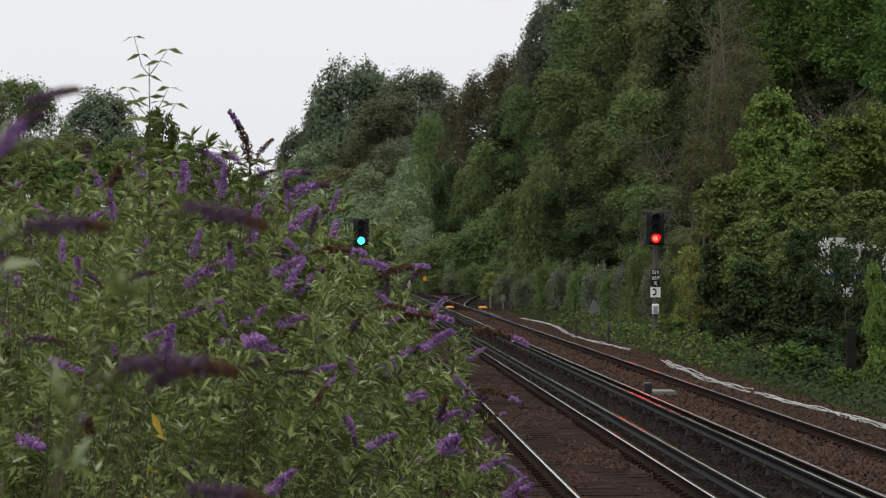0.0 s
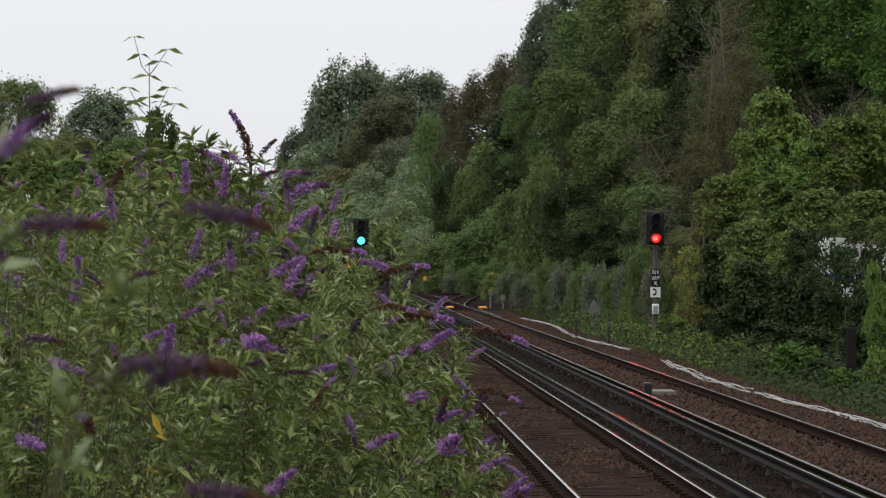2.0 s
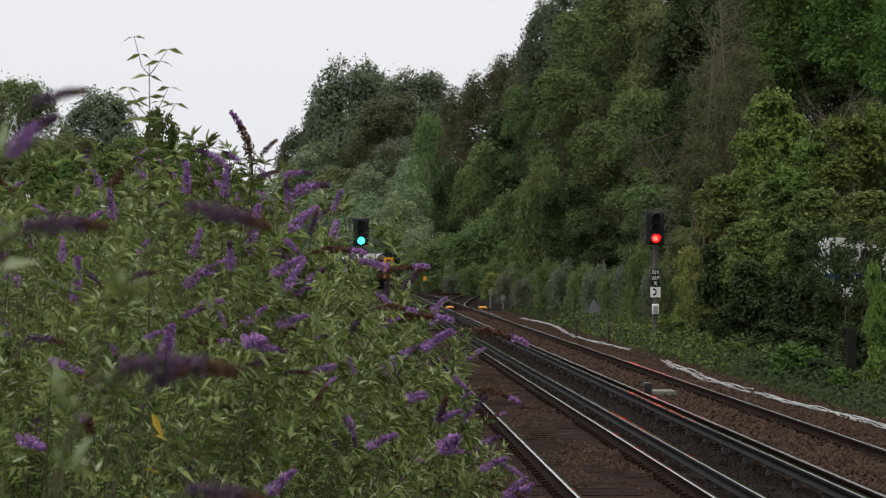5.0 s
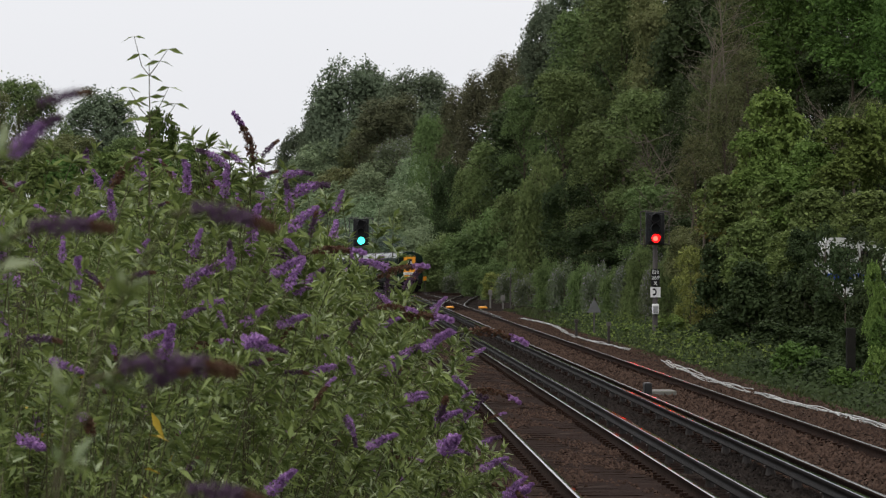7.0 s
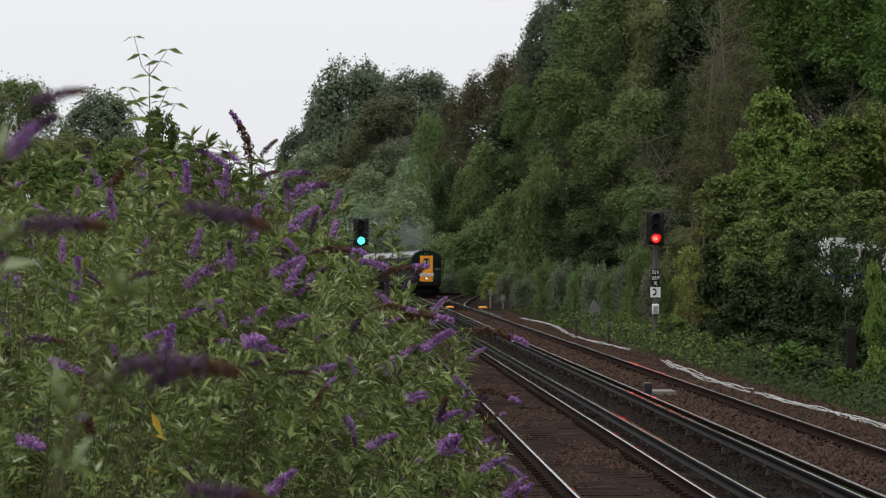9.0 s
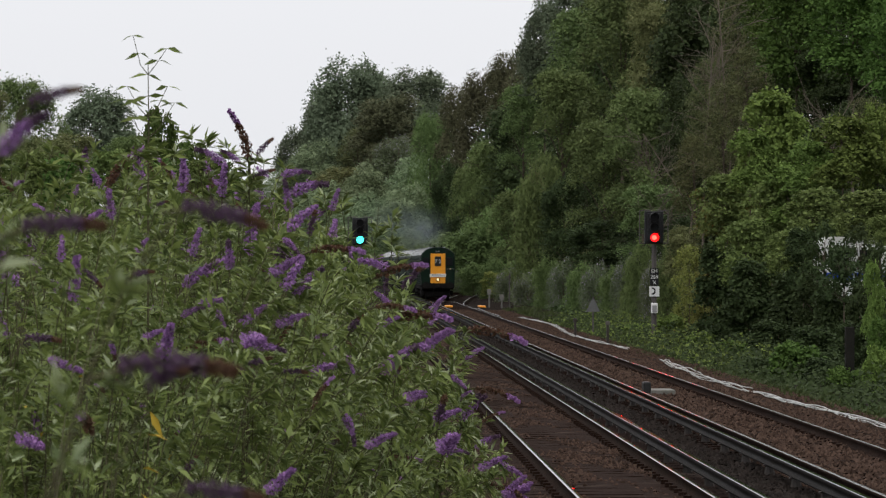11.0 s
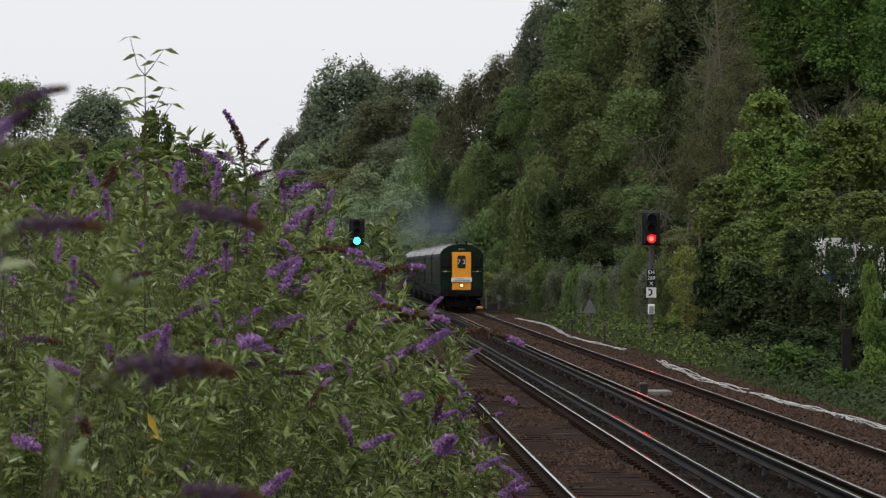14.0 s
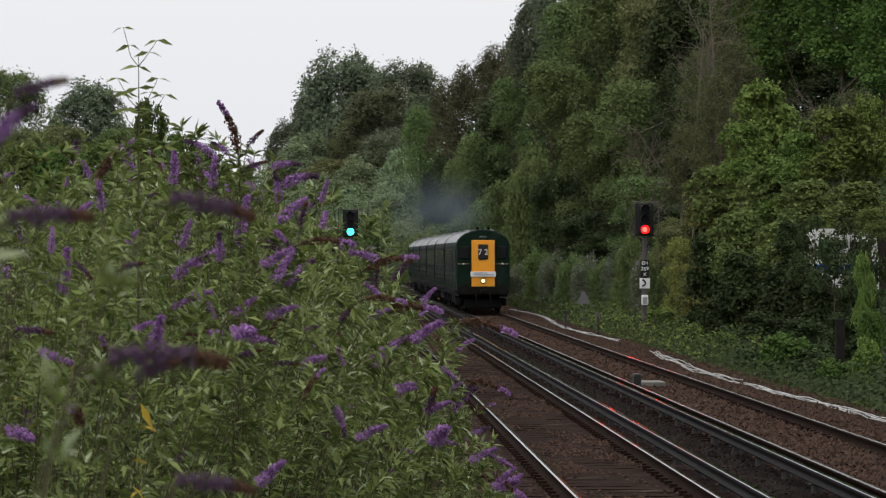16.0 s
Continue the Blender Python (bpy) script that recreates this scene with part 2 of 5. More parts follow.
def sweep(profile, offset, y0, y1, step=6.0):
    """A profile (across, up) drawn along the line at an offset from the arriving track's middle."""
    ys = np.arange(y0, y1 + 0.1, step)
    xs = lane(ys) + offset
    p = np.asarray(profile, float)
    k = len(p)
    v = np.stack([xs[:, None] + p[None, :, 0], np.repeat(ys[:, None], k, 1), np.repeat(p[None, :, 1], len(ys), 0)], -1).reshape(-1, 3)
    i, j = np.meshgrid(np.arange(len(ys) - 1), np.arange(k), indexing="ij")
    a, b = i * k + j, i * k + (j + 1) % k
    return v, np.stack([a, b, b + k, a + k], -1).reshape(-1, 4), j.ravel()


RAIL = [(-0.07, -0.159), (0.07, -0.159), (0.07, -0.145), (0.012, -0.12), (0.012, -0.045), (0.034, -0.035), (0.034, -0.006), (0.026, 0), (-0.026, 0), (-0.034, -0.006), (-0.034, -0.035), (-0.012, -0.045), (-0.012, -0.12), (-0.07, -0.145)]
CONDUCTOR = [(-0.06, -0.07), (0.06, -0.07), (0.06, -0.05), (0.02, -0.03), (0.02, 0.02), (0.045, 0.03), (0.045, 0.068), (0.038, 0.076), (-0.038, 0.076), (-0.045, 0.068), (-0.045, 0.03), (-0.02, 0.02), (-0.02, -0.03), (-0.06, -0.05)]


def build_track(name, middle, label, shiny, conductor, sleeper_rows):
    track = empty(name, Matrix(), label, "railway track", kind="structure")
    for side in (-0.7525, 0.7525):
        v, f, j = sweep(RAIL, middle + side, -30, 720)
        top = M_RAIL_TOP if shiny else M_RAIL_WORN
        child("rail", mesh_of("rail", v, f, M_RUST, top, slots=np.isin(j, (6, 7, 8) if shiny else (7,))), track)
    v, f, j = sweep(CONDUCTOR, middle + conductor, -30, 720)
    rail = child("conductor_rail", mesh_of("conductor_rail", v, f, M_COND_SIDE, M_COND, slots=np.isin(j, (7,))), track, "dark steel conductor rail with worn top")
    bm = bmesh.new()
    rod(bm, (0, 0, -0.2), (0, 0, -0.07), 0.075, 0.05, 8)
    box(bm, 0, 0, -0.075, 0.17, 0.1, 0.02)
    me = bpy.data.meshes.new("insulator")
    bm.to_mesh(me)
    bm.free()
    me.materials.append(M_CERAMIC)
    for i in range(70):
        y = 30 + i * 3.0
        child("insulator", me, track).location = (lane(y) + middle + conductor, y, 0)
    return track


def chunk(rng, places, size, flat=0.7):
    """Rough stones sunk in the bed: uneven blunt peaks."""
    n = len(places)
    c = np.array([(1, 0, -0.3), (0, 1, -0.3), (-1, 0, -0.3), (0, -1, -0.3), (0, 0, flat)], float)
    v = c[None] * rng.uniform(0.5, 1.3, (n, 5, 1)) + rng.normal(0, 0.22, (n, 5, 3))
    t = rng.uniform(0, 6.28, n)
    r = np.stack([np.cos(t), -np.sin(t), 0 * t, np.sin(t), np.cos(t), 0 * t, 0 * t, 0 * t, 0 * t + 1], 1).reshape(n, 3, 3)
    v = np.einsum("nij,nkj->nki", r, v) * (size * rng.uniform(0.5, 1.4, n))[:, None, None] + places[:, None]
    f = np.array([(0, 1, 4), (1, 2, 4), (2, 3, 4), (3, 0, 4)])
    return v.reshape(-1, 3), (np.arange(n)[:, None, None] * 5 + f[None]).reshape(-1, 3)


TRACK_NEAR = build_track("railway_track", -3.40, "polished rails on dirty sleepers with worn brown bed", True, 1.16, 0)
TRACK_FAR = build_track("railway_track", 0.0, "dull rusty rails on brown ballast", False, -1.16, 0)


# ---- train ----
M_GREEN = stuff("dark_green_coach_paint", (0.004, 0.012, 0.007), (0.010, 0.024, 0.015), 0.6, 1.5, 40.0, 0.03, spec=0.06, stain=(0.03, 0.035, 0.028), amount=0.1)
M_YELLOW = stuff("warning_yellow_paint", (0.8, 0.31, 0.012), (0.92, 0.38, 0.02), 0.45, 2.0, 40.0, 0.03, spec=0.4)
M_ROOF = stuff("weathered_grey_roof", (0.16, 0.165, 0.17), (0.36, 0.37, 0.38), 0.35, 0.8, 30.0, 0.1, stain=(0.05, 0.05, 0.05), amount=0.5, spec=0.5)
M_BLACK = stuff("underframe_black", (0.006, 0.006, 0.006), (0.016, 0.014, 0.013), 0.8, 3.0, 40.0, 0.2, spec=0.05)
M_GLASS = stuff("dark_window_glass", (0.01, 0.012, 0.013), (0.02, 0.022, 0.024), 0.08, 2.0, 20.0, 0.0, spec=0.5)
M_CABGLASS = stuff("dark_cab_glass", (0.006, 0.008, 0.008), (0.012, 0.014, 0.014), 0.2, 2.0, 20.0, 0.0, spec=0.12)
M_WHITE = stuff("white_enamel", (0.68, 0.68, 0.66), (0.8, 0.8, 0.78), 0.4, 5.0, 60.0, 0.02)
M_GREYPAINT = stuff("grey_steel", (0.2, 0.2, 0.2), (0.36, 0.36, 0.35), 0.5, 5.0, 60.0, 0.05)
M_HEADLAMP = glow("headlamp_glow", (1.0, 0.78, 0.45), 1.5)
M_PEARL = glow("marker_glow", (1.0, 0.7, 0.35), 0.35)
M_INK = stuff("black_lettering", (0.01, 0.01, 0.01), (0.02, 0.02, 0.02), 0.6, 5.0, 60.0, 0.0)

CAR, PITCH, HALF = 17.7, 18.4, 1.2
ARCH = [(HALF * math.sin(radians(a)), 3.02 + 0.71 * math.cos(radians(a))) for a in range(-90, 91, 12)]


def loft(profile, y0, y1, closed=True):
    bm = bmesh.new()
    a = [bm.verts.new((x, y0, z)) for x, z in profile]
    b = [bm.verts.new((x, y1, z)) for x, z in profile]
    n = len(profile)
    for i in range(n if closed else n - 1):
        j = (i + 1) % n
        bm.faces.new((a[i], a[j], b[j], b[i]))
    if closed:
        bm.faces.new(a)
        bm.faces.new(b[::-1])
    return bm


def text_part(name, words, size, m, material, parent, label=""):
    cu = bpy.data.curves.new(name, "FONT")
    cu.body, cu.size, cu.extrude = words, size, 0.004
    cu.align_x, cu.align_y = "CENTER", "CENTER"
    tmp = new(name, cu)
    me = bpy.data.meshes.new_from_object(tmp.evaluated_get(bpy.context.evaluated_depsgraph_get()))
    bpy.data.objects.remove(tmp)
    me.materials.clear()
    me.materials.append(material)
    ob = child(name, me, parent, label)
    ob.matrix_local = m
    return ob


def lines_on(parent, name, spots, material):
    """Small raised bars in place of lettering: (x, y, z, width, height) on a face looking to -y."""
    bm = bmesh.new()
    for x, y, z, w, h in spots:
        box(bm, x, y, z, w, 0.008, h)
    return part(name, bm, material, parent)


def build_car(leading):
    car = empty("train_carriage", Matrix(), "dark green slam-door railway carriage with grey roof", "train carriage", "train carriages")
    front, rear = -CAR / 2, CAR / 2
    side = [(-HALF, 3.02), (-HALF, 1.5), (-HALF + 0.05, 1.02), (HALF - 0.05, 1.02), (HALF, 1.5), (HALF, 3.02)]
    part("body", loft(side + ARCH[::-1][1:-1], front, rear), M_GREEN, car)
    # roof skin lies proud of the body from end to end
    outer = [(x * 1.012, z + 0.012) for x, z in ARCH[1:-1]]
    inner = [(x, z + 0.002) for x, z in ARCH[1:-1]]
    roof = part("roof", loft(outer + inner[::-1], front + (0.32 if leading else 0.02), rear - 0.02), M_ROOF, car, "weathered pale grey roof", smooth=False)
    for k in range(6):
        y = front + 1.6 + k * 2.9
        for x in (-0.45, 0.45):
            bm = bmesh.new()
            rod(bm, (x, y, 3.64), (x, y, 3.75), 0.13, 0.1, 10)
            part("roof_vent", bm, M_ROOF, roof)
    rib = [(x * 1.02, z + 0.022) for x, z in ARCH[1:-1]]
    for k in range(7):
        bm = loft(rib + inner[::-1], front + 0.6 + k * 2.75, front + 0.68 + k * 2.75)
        part("roof_rib", bm, M_GREYPAINT, roof)
    # black rings round the coach ends stand in for the dark gaps between coaches
    ring = [(x * 1.02, z + 0.02) for x, z in side + ARCH[::-1][1:-1]]
    for y0 in ((rear - 0.14,) if leading else (front - 0.04, rear - 0.14)):
        part("end_frame", loft(ring, y0, y0 + 0.18), M_BLACK, car)
    # doors and windows along both sides
    for s in (-1, 1):
        for k in range(8):
            y = front + 1.4 + k * 2.15
            bm = box(bmesh.new(), s * (HALF + 0.004), y, 2.02, 0.03, 0.62, 1.9, 0.01)
            door = part("door", bm, M_GREEN, car)
            part("window", box(bmesh.new(), s * (HALF + 0.014), y, 2.5, 0.03, 0.48, 0.72, 0.01), M_GLASS, door)
            part("handle", box(bmesh.new(), s * (HALF + 0.03), y + 0.22, 1.86, 0.03, 0.1, 0.04), M_RUST, door)
            for q in (-0.02, 1.05):
                if k < 7 or q < 0:
                    part("hinge", box(bmesh.new(), s * (HALF + 0.02), y - 0.3, 1.6 + 0.4 * (q > 0), 0.03, 0.08, 0.06), M_BLACK, door)
            if k < 7 and not (leading and k in (1, 2)):
                w = box(bmesh.new(), s * (HALF + 0.006), y + 1.08, 2.48, 0.03, 1.1, 0.76, 0.02)
                part("window", w, M_GLASS, car)
            elif k < 7:
                for q in range(6):
                    part("louvre", box(bmesh.new(), s * (HALF + 0.01), y + 1.08, 1.7 + q * 0.13, 0.03, 1.2, 0.05), M_BLACK, car)
        part("gutter", box(bmesh.new(), s * (HALF + 0.01), 0, 3.03, 0.03, CAR - 0.7, 0.04), M_GREEN, car)
        part("step_board", box(bmesh.new(), s * (HALF - 0.02), 0, 0.94, 0.12, CAR - 1.5, 0.06), M_BLACK, car)
    part("underframe", box(bmesh.new(), 0, 0, 0.86, 2.2, CAR - 0.3, 0.28, 0.02), M_BLACK, car)
    for k, y in enumerate((-1.2, 1.4)):
        part("equipment_box", box(bmesh.new(), 0, y, 0.55, 2.1, 1.8, 0.4, 0.04), M_BLACK, car)
    for y in (front + 2.6, rear - 2.6):
        bogie = part("bogie", box(box(bmesh.new(), -0.95, y, 0.5, 0.14, 3.4, 0.24, 0.03), 0.95, y, 0.5, 0.14, 3.4, 0.24, 0.03), M_BLACK, car)
        for dy in (-1.25, 1.25):
            bm = bmesh.new()
            for x in (-0.75, 0.75):
                rod(bm, (x - 0.065, y + dy, 0.46), (x + 0.065, y + dy, 0.46), 0.455, sides=24)
            rod(bm, (-0.75, y + dy, 0.46), (0.75, y + dy, 0.46), 0.08)
            part("wheelset", bm, M_BLACK, bogie)
            for x in (-1.0, 1.0):
                part("axlebox", box(bmesh.new(), x, y + dy, 0.46, 0.2, 0.34, 0.34, 0.03), M_BLACK, bogie)
    if not leading:
        part("gangway", box(bmesh.new(), 0, front - 0.18, 2.15, 1.0, 0.34, 2.1, 0.04), M_BLACK, car)
        return car
    # cab end: shallow-domed face with a yellow gangway door
    tagged(car, "dark green diesel train front with yellow door panel and headcode")
    y = front
    bm = loft([(x * 1.004, z + 0.006) for x, z in side + ARCH[::-1][1:-1]], y - 0.10, y + 0.3)
    for v in bm.verts:
        if v.co.y < y:
            v.co.x *= 0.965
            v.co.z = 1.02 + (v.co.z - 1.02) * 0.985
    face = part("cab_front", bm, M_GREEN, car)
    f = y - 0.10
    door = part("gangway_door", box(bmesh.new(), 0, f - 0.02, 2.22, 1.06, 0.05, 2.09, 0.02), M_YELLOW, car, "bright yellow warning panel")
    bm = bmesh.new()
    for s in (-1, 1):
        box(bm, s * 0.55, f - 0.03, 2.24, 0.05, 0.07, 2.2, 0.012)
    part("door_frame", bm, M_GREEN, door)
    part("headcode_box", box(bmesh.new(), 0, f - 0.05, 2.73, 0.45, 0.04, 0.68, 0.05), M_INK, door, "black headcode panel")
    text_part("headcode", "7 2", 0.36, Matrix.Translation((0, f - 0.078, 2.71)) @ pose(0, 0, 0, 90, 0, 0), M_WHITE, door, "white headcode numerals")
    board = part("headboard", box(bmesh.new(), 0, f - 0.1, 1.73, 1.14, 0.03, 0.23, 0.012), M_WHITE, car, "white rectangular headboard with dark lines of writing")
    lines_on(board, "lettering", [(-0.12, f - 0.118, 1.785, 0.62, 0.024), (0.02, f - 0.118, 1.70, 0.92, 0.024)], M_INK)
    bm = bmesh.new()
    rod(bm, (0, f - 0.12, 1.43), (0, f - 0.04, 1.43), 0.11, 0.13, 20)
    lamp = part("headlamp", bm, M_BLACK, car)
    bm = bmesh.new()
    rod(bm, (0, f - 0.132, 1.43), (0, f - 0.118, 1.43), 0.085, 0.09, 20)
    part("lens", bm, M_HEADLAMP, lamp, "glowing warm white lens")
    for s in (-1, 1):
        part("cab_window", box(bmesh.new(), s * 0.84, f - 0.004, 2.7, 0.46, 0.04, 0.58, 0.04), M_CABGLASS, car, "dark cab window")
        bm = bmesh.new()
        rod(bm, (s * 0.88, f - 0.09, 2.2), (s * 0.88, f - 0.03, 2.2), 0.032, 0.04, 12)
        part("marker_light", bm, M_PEARL, car)
        bm = bmesh.new()
        rod(bm, (s * 0.6, f - 0.06, 2.19), (s * 1.15, f - 0.06, 2.19), 0.009)
        part("handrail", bm, M_GREYPAINT, car)
        bm = bmesh.new()
        rod(bm, (s * 0.62, f - 0.06, 1.35), (s * 0.62, f - 0.06, 1.95), 0.012)
        part("handrail", bm, M_GREEN, car)
        bm = bmesh.new()
        rod(bm, (s * 0.85, f - 0.5, 1.05), (s * 0.85, f + 0.05, 1.05), 0.1, 0.12, 14)
        rod(bm, (s * 0.85, f - 0.56, 1.05), (s * 0.85, f - 0.5, 1.05), 0.23, 0.23, 18)
        part("buffer", bm, M_BLACK, car)
        bm = bmesh.new()
        rod(bm, (s * 0.3, f - 0.12, 0.95), (s * 0.34, f - 0.16, 0.42), 0.035)
        part("brake_hose", bm, M_BLACK, car)
        part("horn", rod(bmesh.new(), (s * 0.25, f + 0.05, 3.79), (s * 0.25, f + 0.4, 3.79), 0.07, 0.03, 10), M_BLACK, car)
        part("wiper", rod(bmesh.new(), (s * 0.7, f - 0.04, 2.42), (s * 0.8, f - 0.04, 2.9), 0.01), M_BLACK, car)
    part("buffer_beam", box(bmesh.new(), 0, f + 0.02, 0.98, 2.3, 0.2, 0.36, 0.02), M_BLACK, car)
    part("snowplough", box(bmesh.new(), 0, f + 0.3, 0.4, 1.7, 0.15, 0.4, 0.05), M_BLACK, car)
    part("coupling", box(bmesh.new(), 0, f - 0.25, 0.95, 0.24, 0.5, 0.2, 0.04), M_BLACK, car)
    lines_on(car, "unit_number", [(-0.135 + 0.09 * i, f - 0.0, 3.42, 0.035, 0.07) for i in range(4)], M_GREYPAINT)
    return car


CARS = [build_car(True), build_car(False)]
for _ in range(4):
    CARS.append(copy_thing(CARS[1], Matrix()))


# ---- signals and lineside things ----
M_SIGNAL = stuff("black_signal_casing", (0.0060, 0.0060, 0.0065), (0.0150, 0.0150, 0.0160), 0.6, 4.0, 50.0, 0.05)
M_POST = stuff("grey_brown_post", (0.05, 0.045, 0.042), (0.12, 0.105, 0.1), 0.7, 3.0, 40.0, 0.1)
M_RED = glow("red_signal_light", (1.0, 0.00024, 0.00016), 1300.0)
# Weak red glow on the lens rim stands in for the lamp's halo.
M_REDHALO = glow("red_halo_rim", (1.0, 0.012, 0.015), 1.6)
M_GREENLIGHT = glow("green_signal_light", (0.06, 0.95, 0.74), 3.0)
M_CABLE = stuff("white_cable_sheath", (0.2, 0.2, 0.19), (0.62, 0.62, 0.6), 0.7, 1.5, 12.0, 0.1, spec=0.1)
M_CONCRETE = stuff("grey_concrete", (0.1, 0.095, 0.085), (0.22, 0.21, 0.19), 0.9, 3.0, 40.0, 0.3, stain=(0.12, 0.12, 0.1), amount=0.2)


def build_signal(name, x, y, base, lamp_z, lit, lit_z, label, plates):
    sig = empty(name, Matrix.Translation((x, y, base)), label, "railway signal")
    top = lamp_z - base
    part("post", rod(bmesh.new(), (0, 0, -0.3), (0, 0, top - 0.25), 0.095, 0.085, 12), M_POST, sig)
    head = part("signal_head", box(box(bmesh.new(), 0, 0.06, top + 0.36, 0.66, 0.24, 1.16, 0.03), 0, -0.1, top + 0.36, 0.46, 0.1, 1.0, 0.02), M_SIGNAL, sig, "black signal head")
    for k, z in enumerate((top, top + 0.36, top + 0.72)):
        bm = bmesh.new()
        bmesh.ops.create_cone(bm, cap_ends=False, segments=18, radius1=0.172, radius2=0.165, depth=0.3, matrix=Matrix.Translation((0, -0.28, z)) @ pose(0, 0, 0, 90, 0, 0))
        bmesh.ops.solidify(bm, geom=bm.faces[:], thickness=0.008)
        part("hood", bm, M_SIGNAL, head)
        bm = rod(bmesh.new(), (0, -0.175, z), (0, -0.15, z), 0.15, 0.155, 20)
        lens = part("lens", bm, (M_REDHALO if lit == M_RED else lit) if k == lit_z else M_SIGNAL, head, "lit signal lens" if k == lit_z else "")
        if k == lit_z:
            part("lens_core", rod(bmesh.new(), (0, -0.182, z), (0, -0.17, z), 0.085, 0.09, 20), lit, lens)
    # cage and platform round the head
    for s in (-1, 1):
        bm = bmesh.new()
        rod(bm, (s * 0.5, 0.1, top - 0.2), (s * 0.5, 0.1, top + 0.95), 0.018)
        rod(bm, (s * 0.5, 0.1, top + 0.95), (s * 0.1, 0.1, top + 0.98), 0.018)
        rod(bm, (s * 0.5, 0.1, top + 0.3), (s * 0.3, 0.1, top + 0.3), 0.014)
        rod(bm, (s * 0.5, 0.1, top - 0.2), (s * 0.05, 0.1, top - 0.2), 0.018)
        part("guard_rail", bm, M_POST, sig, "thin steel guard hoop")
    if plates:
        plate = part("identification_plate", box(bmesh.new(), 0, -0.13, 2.3, 0.3, 0.02, 0.62, 0.006), M_SIGNAL, sig, "black identification plate with white letters")
        for k, words in enumerate(("EH", "269", "X")):
            text_part("lettering", words, 0.19, Matrix.Translation((0, -0.146, 2.5 - 0.2 * k)) @ pose(0, 0, 0, 90, 0, 0), M_WHITE, plate)
        sign = part("telephone_sign", box(bmesh.new(), 0, -0.13, 1.79, 0.36, 0.02, 0.36, 0.006), M_WHITE, sig, "white telephone sign with black handset")
        bm = bmesh.new()
        for a in range(-60, 61, 20):
            box(bm, -0.09 + 0.11 * math.cos(radians(a)), -0.146, 1.8 + 0.11 * math.sin(radians(a)), 0.045, 0.01, 0.06)
        box(bm, -0.06, -0.146, 1.9, 0.07, 0.01, 0.05)
        box(bm, -0.06, -0.146, 1.7, 0.07, 0.01, 0.05)
        part("handset_symbol", bm, M_INK, sign)
        box_ob = part("telephone_box", box(bmesh.new(), 0, -0.16, 1.2, 0.24, 0.14, 0.36, 0.03), M_WHITE, sig, "small white telephone box")
        part("hatch", box(bmesh.new(), 0, -0.235, 1.18, 0.16, 0.012, 0.24, 0.004), M_GREYPAINT, box_ob)
    return sig


build_signal("railway_signal", 11.03, 137.2, -0.2, 3.49, M_RED, 0, "tall black colour-light signal showing red beside the track", True)
build_signal("railway_signal", 0.77, 165.0, -0.25, 3.58, M_GREENLIGHT, 0, "black colour-light signal showing green behind the bush", False)


M_BOARD = stuff("pale_grey_board", (0.0960, 0.0960, 0.0960), (0.1620, 0.1620, 0.1590), 0.6, 5.0, 60.0, 0.05, spec=0.1)


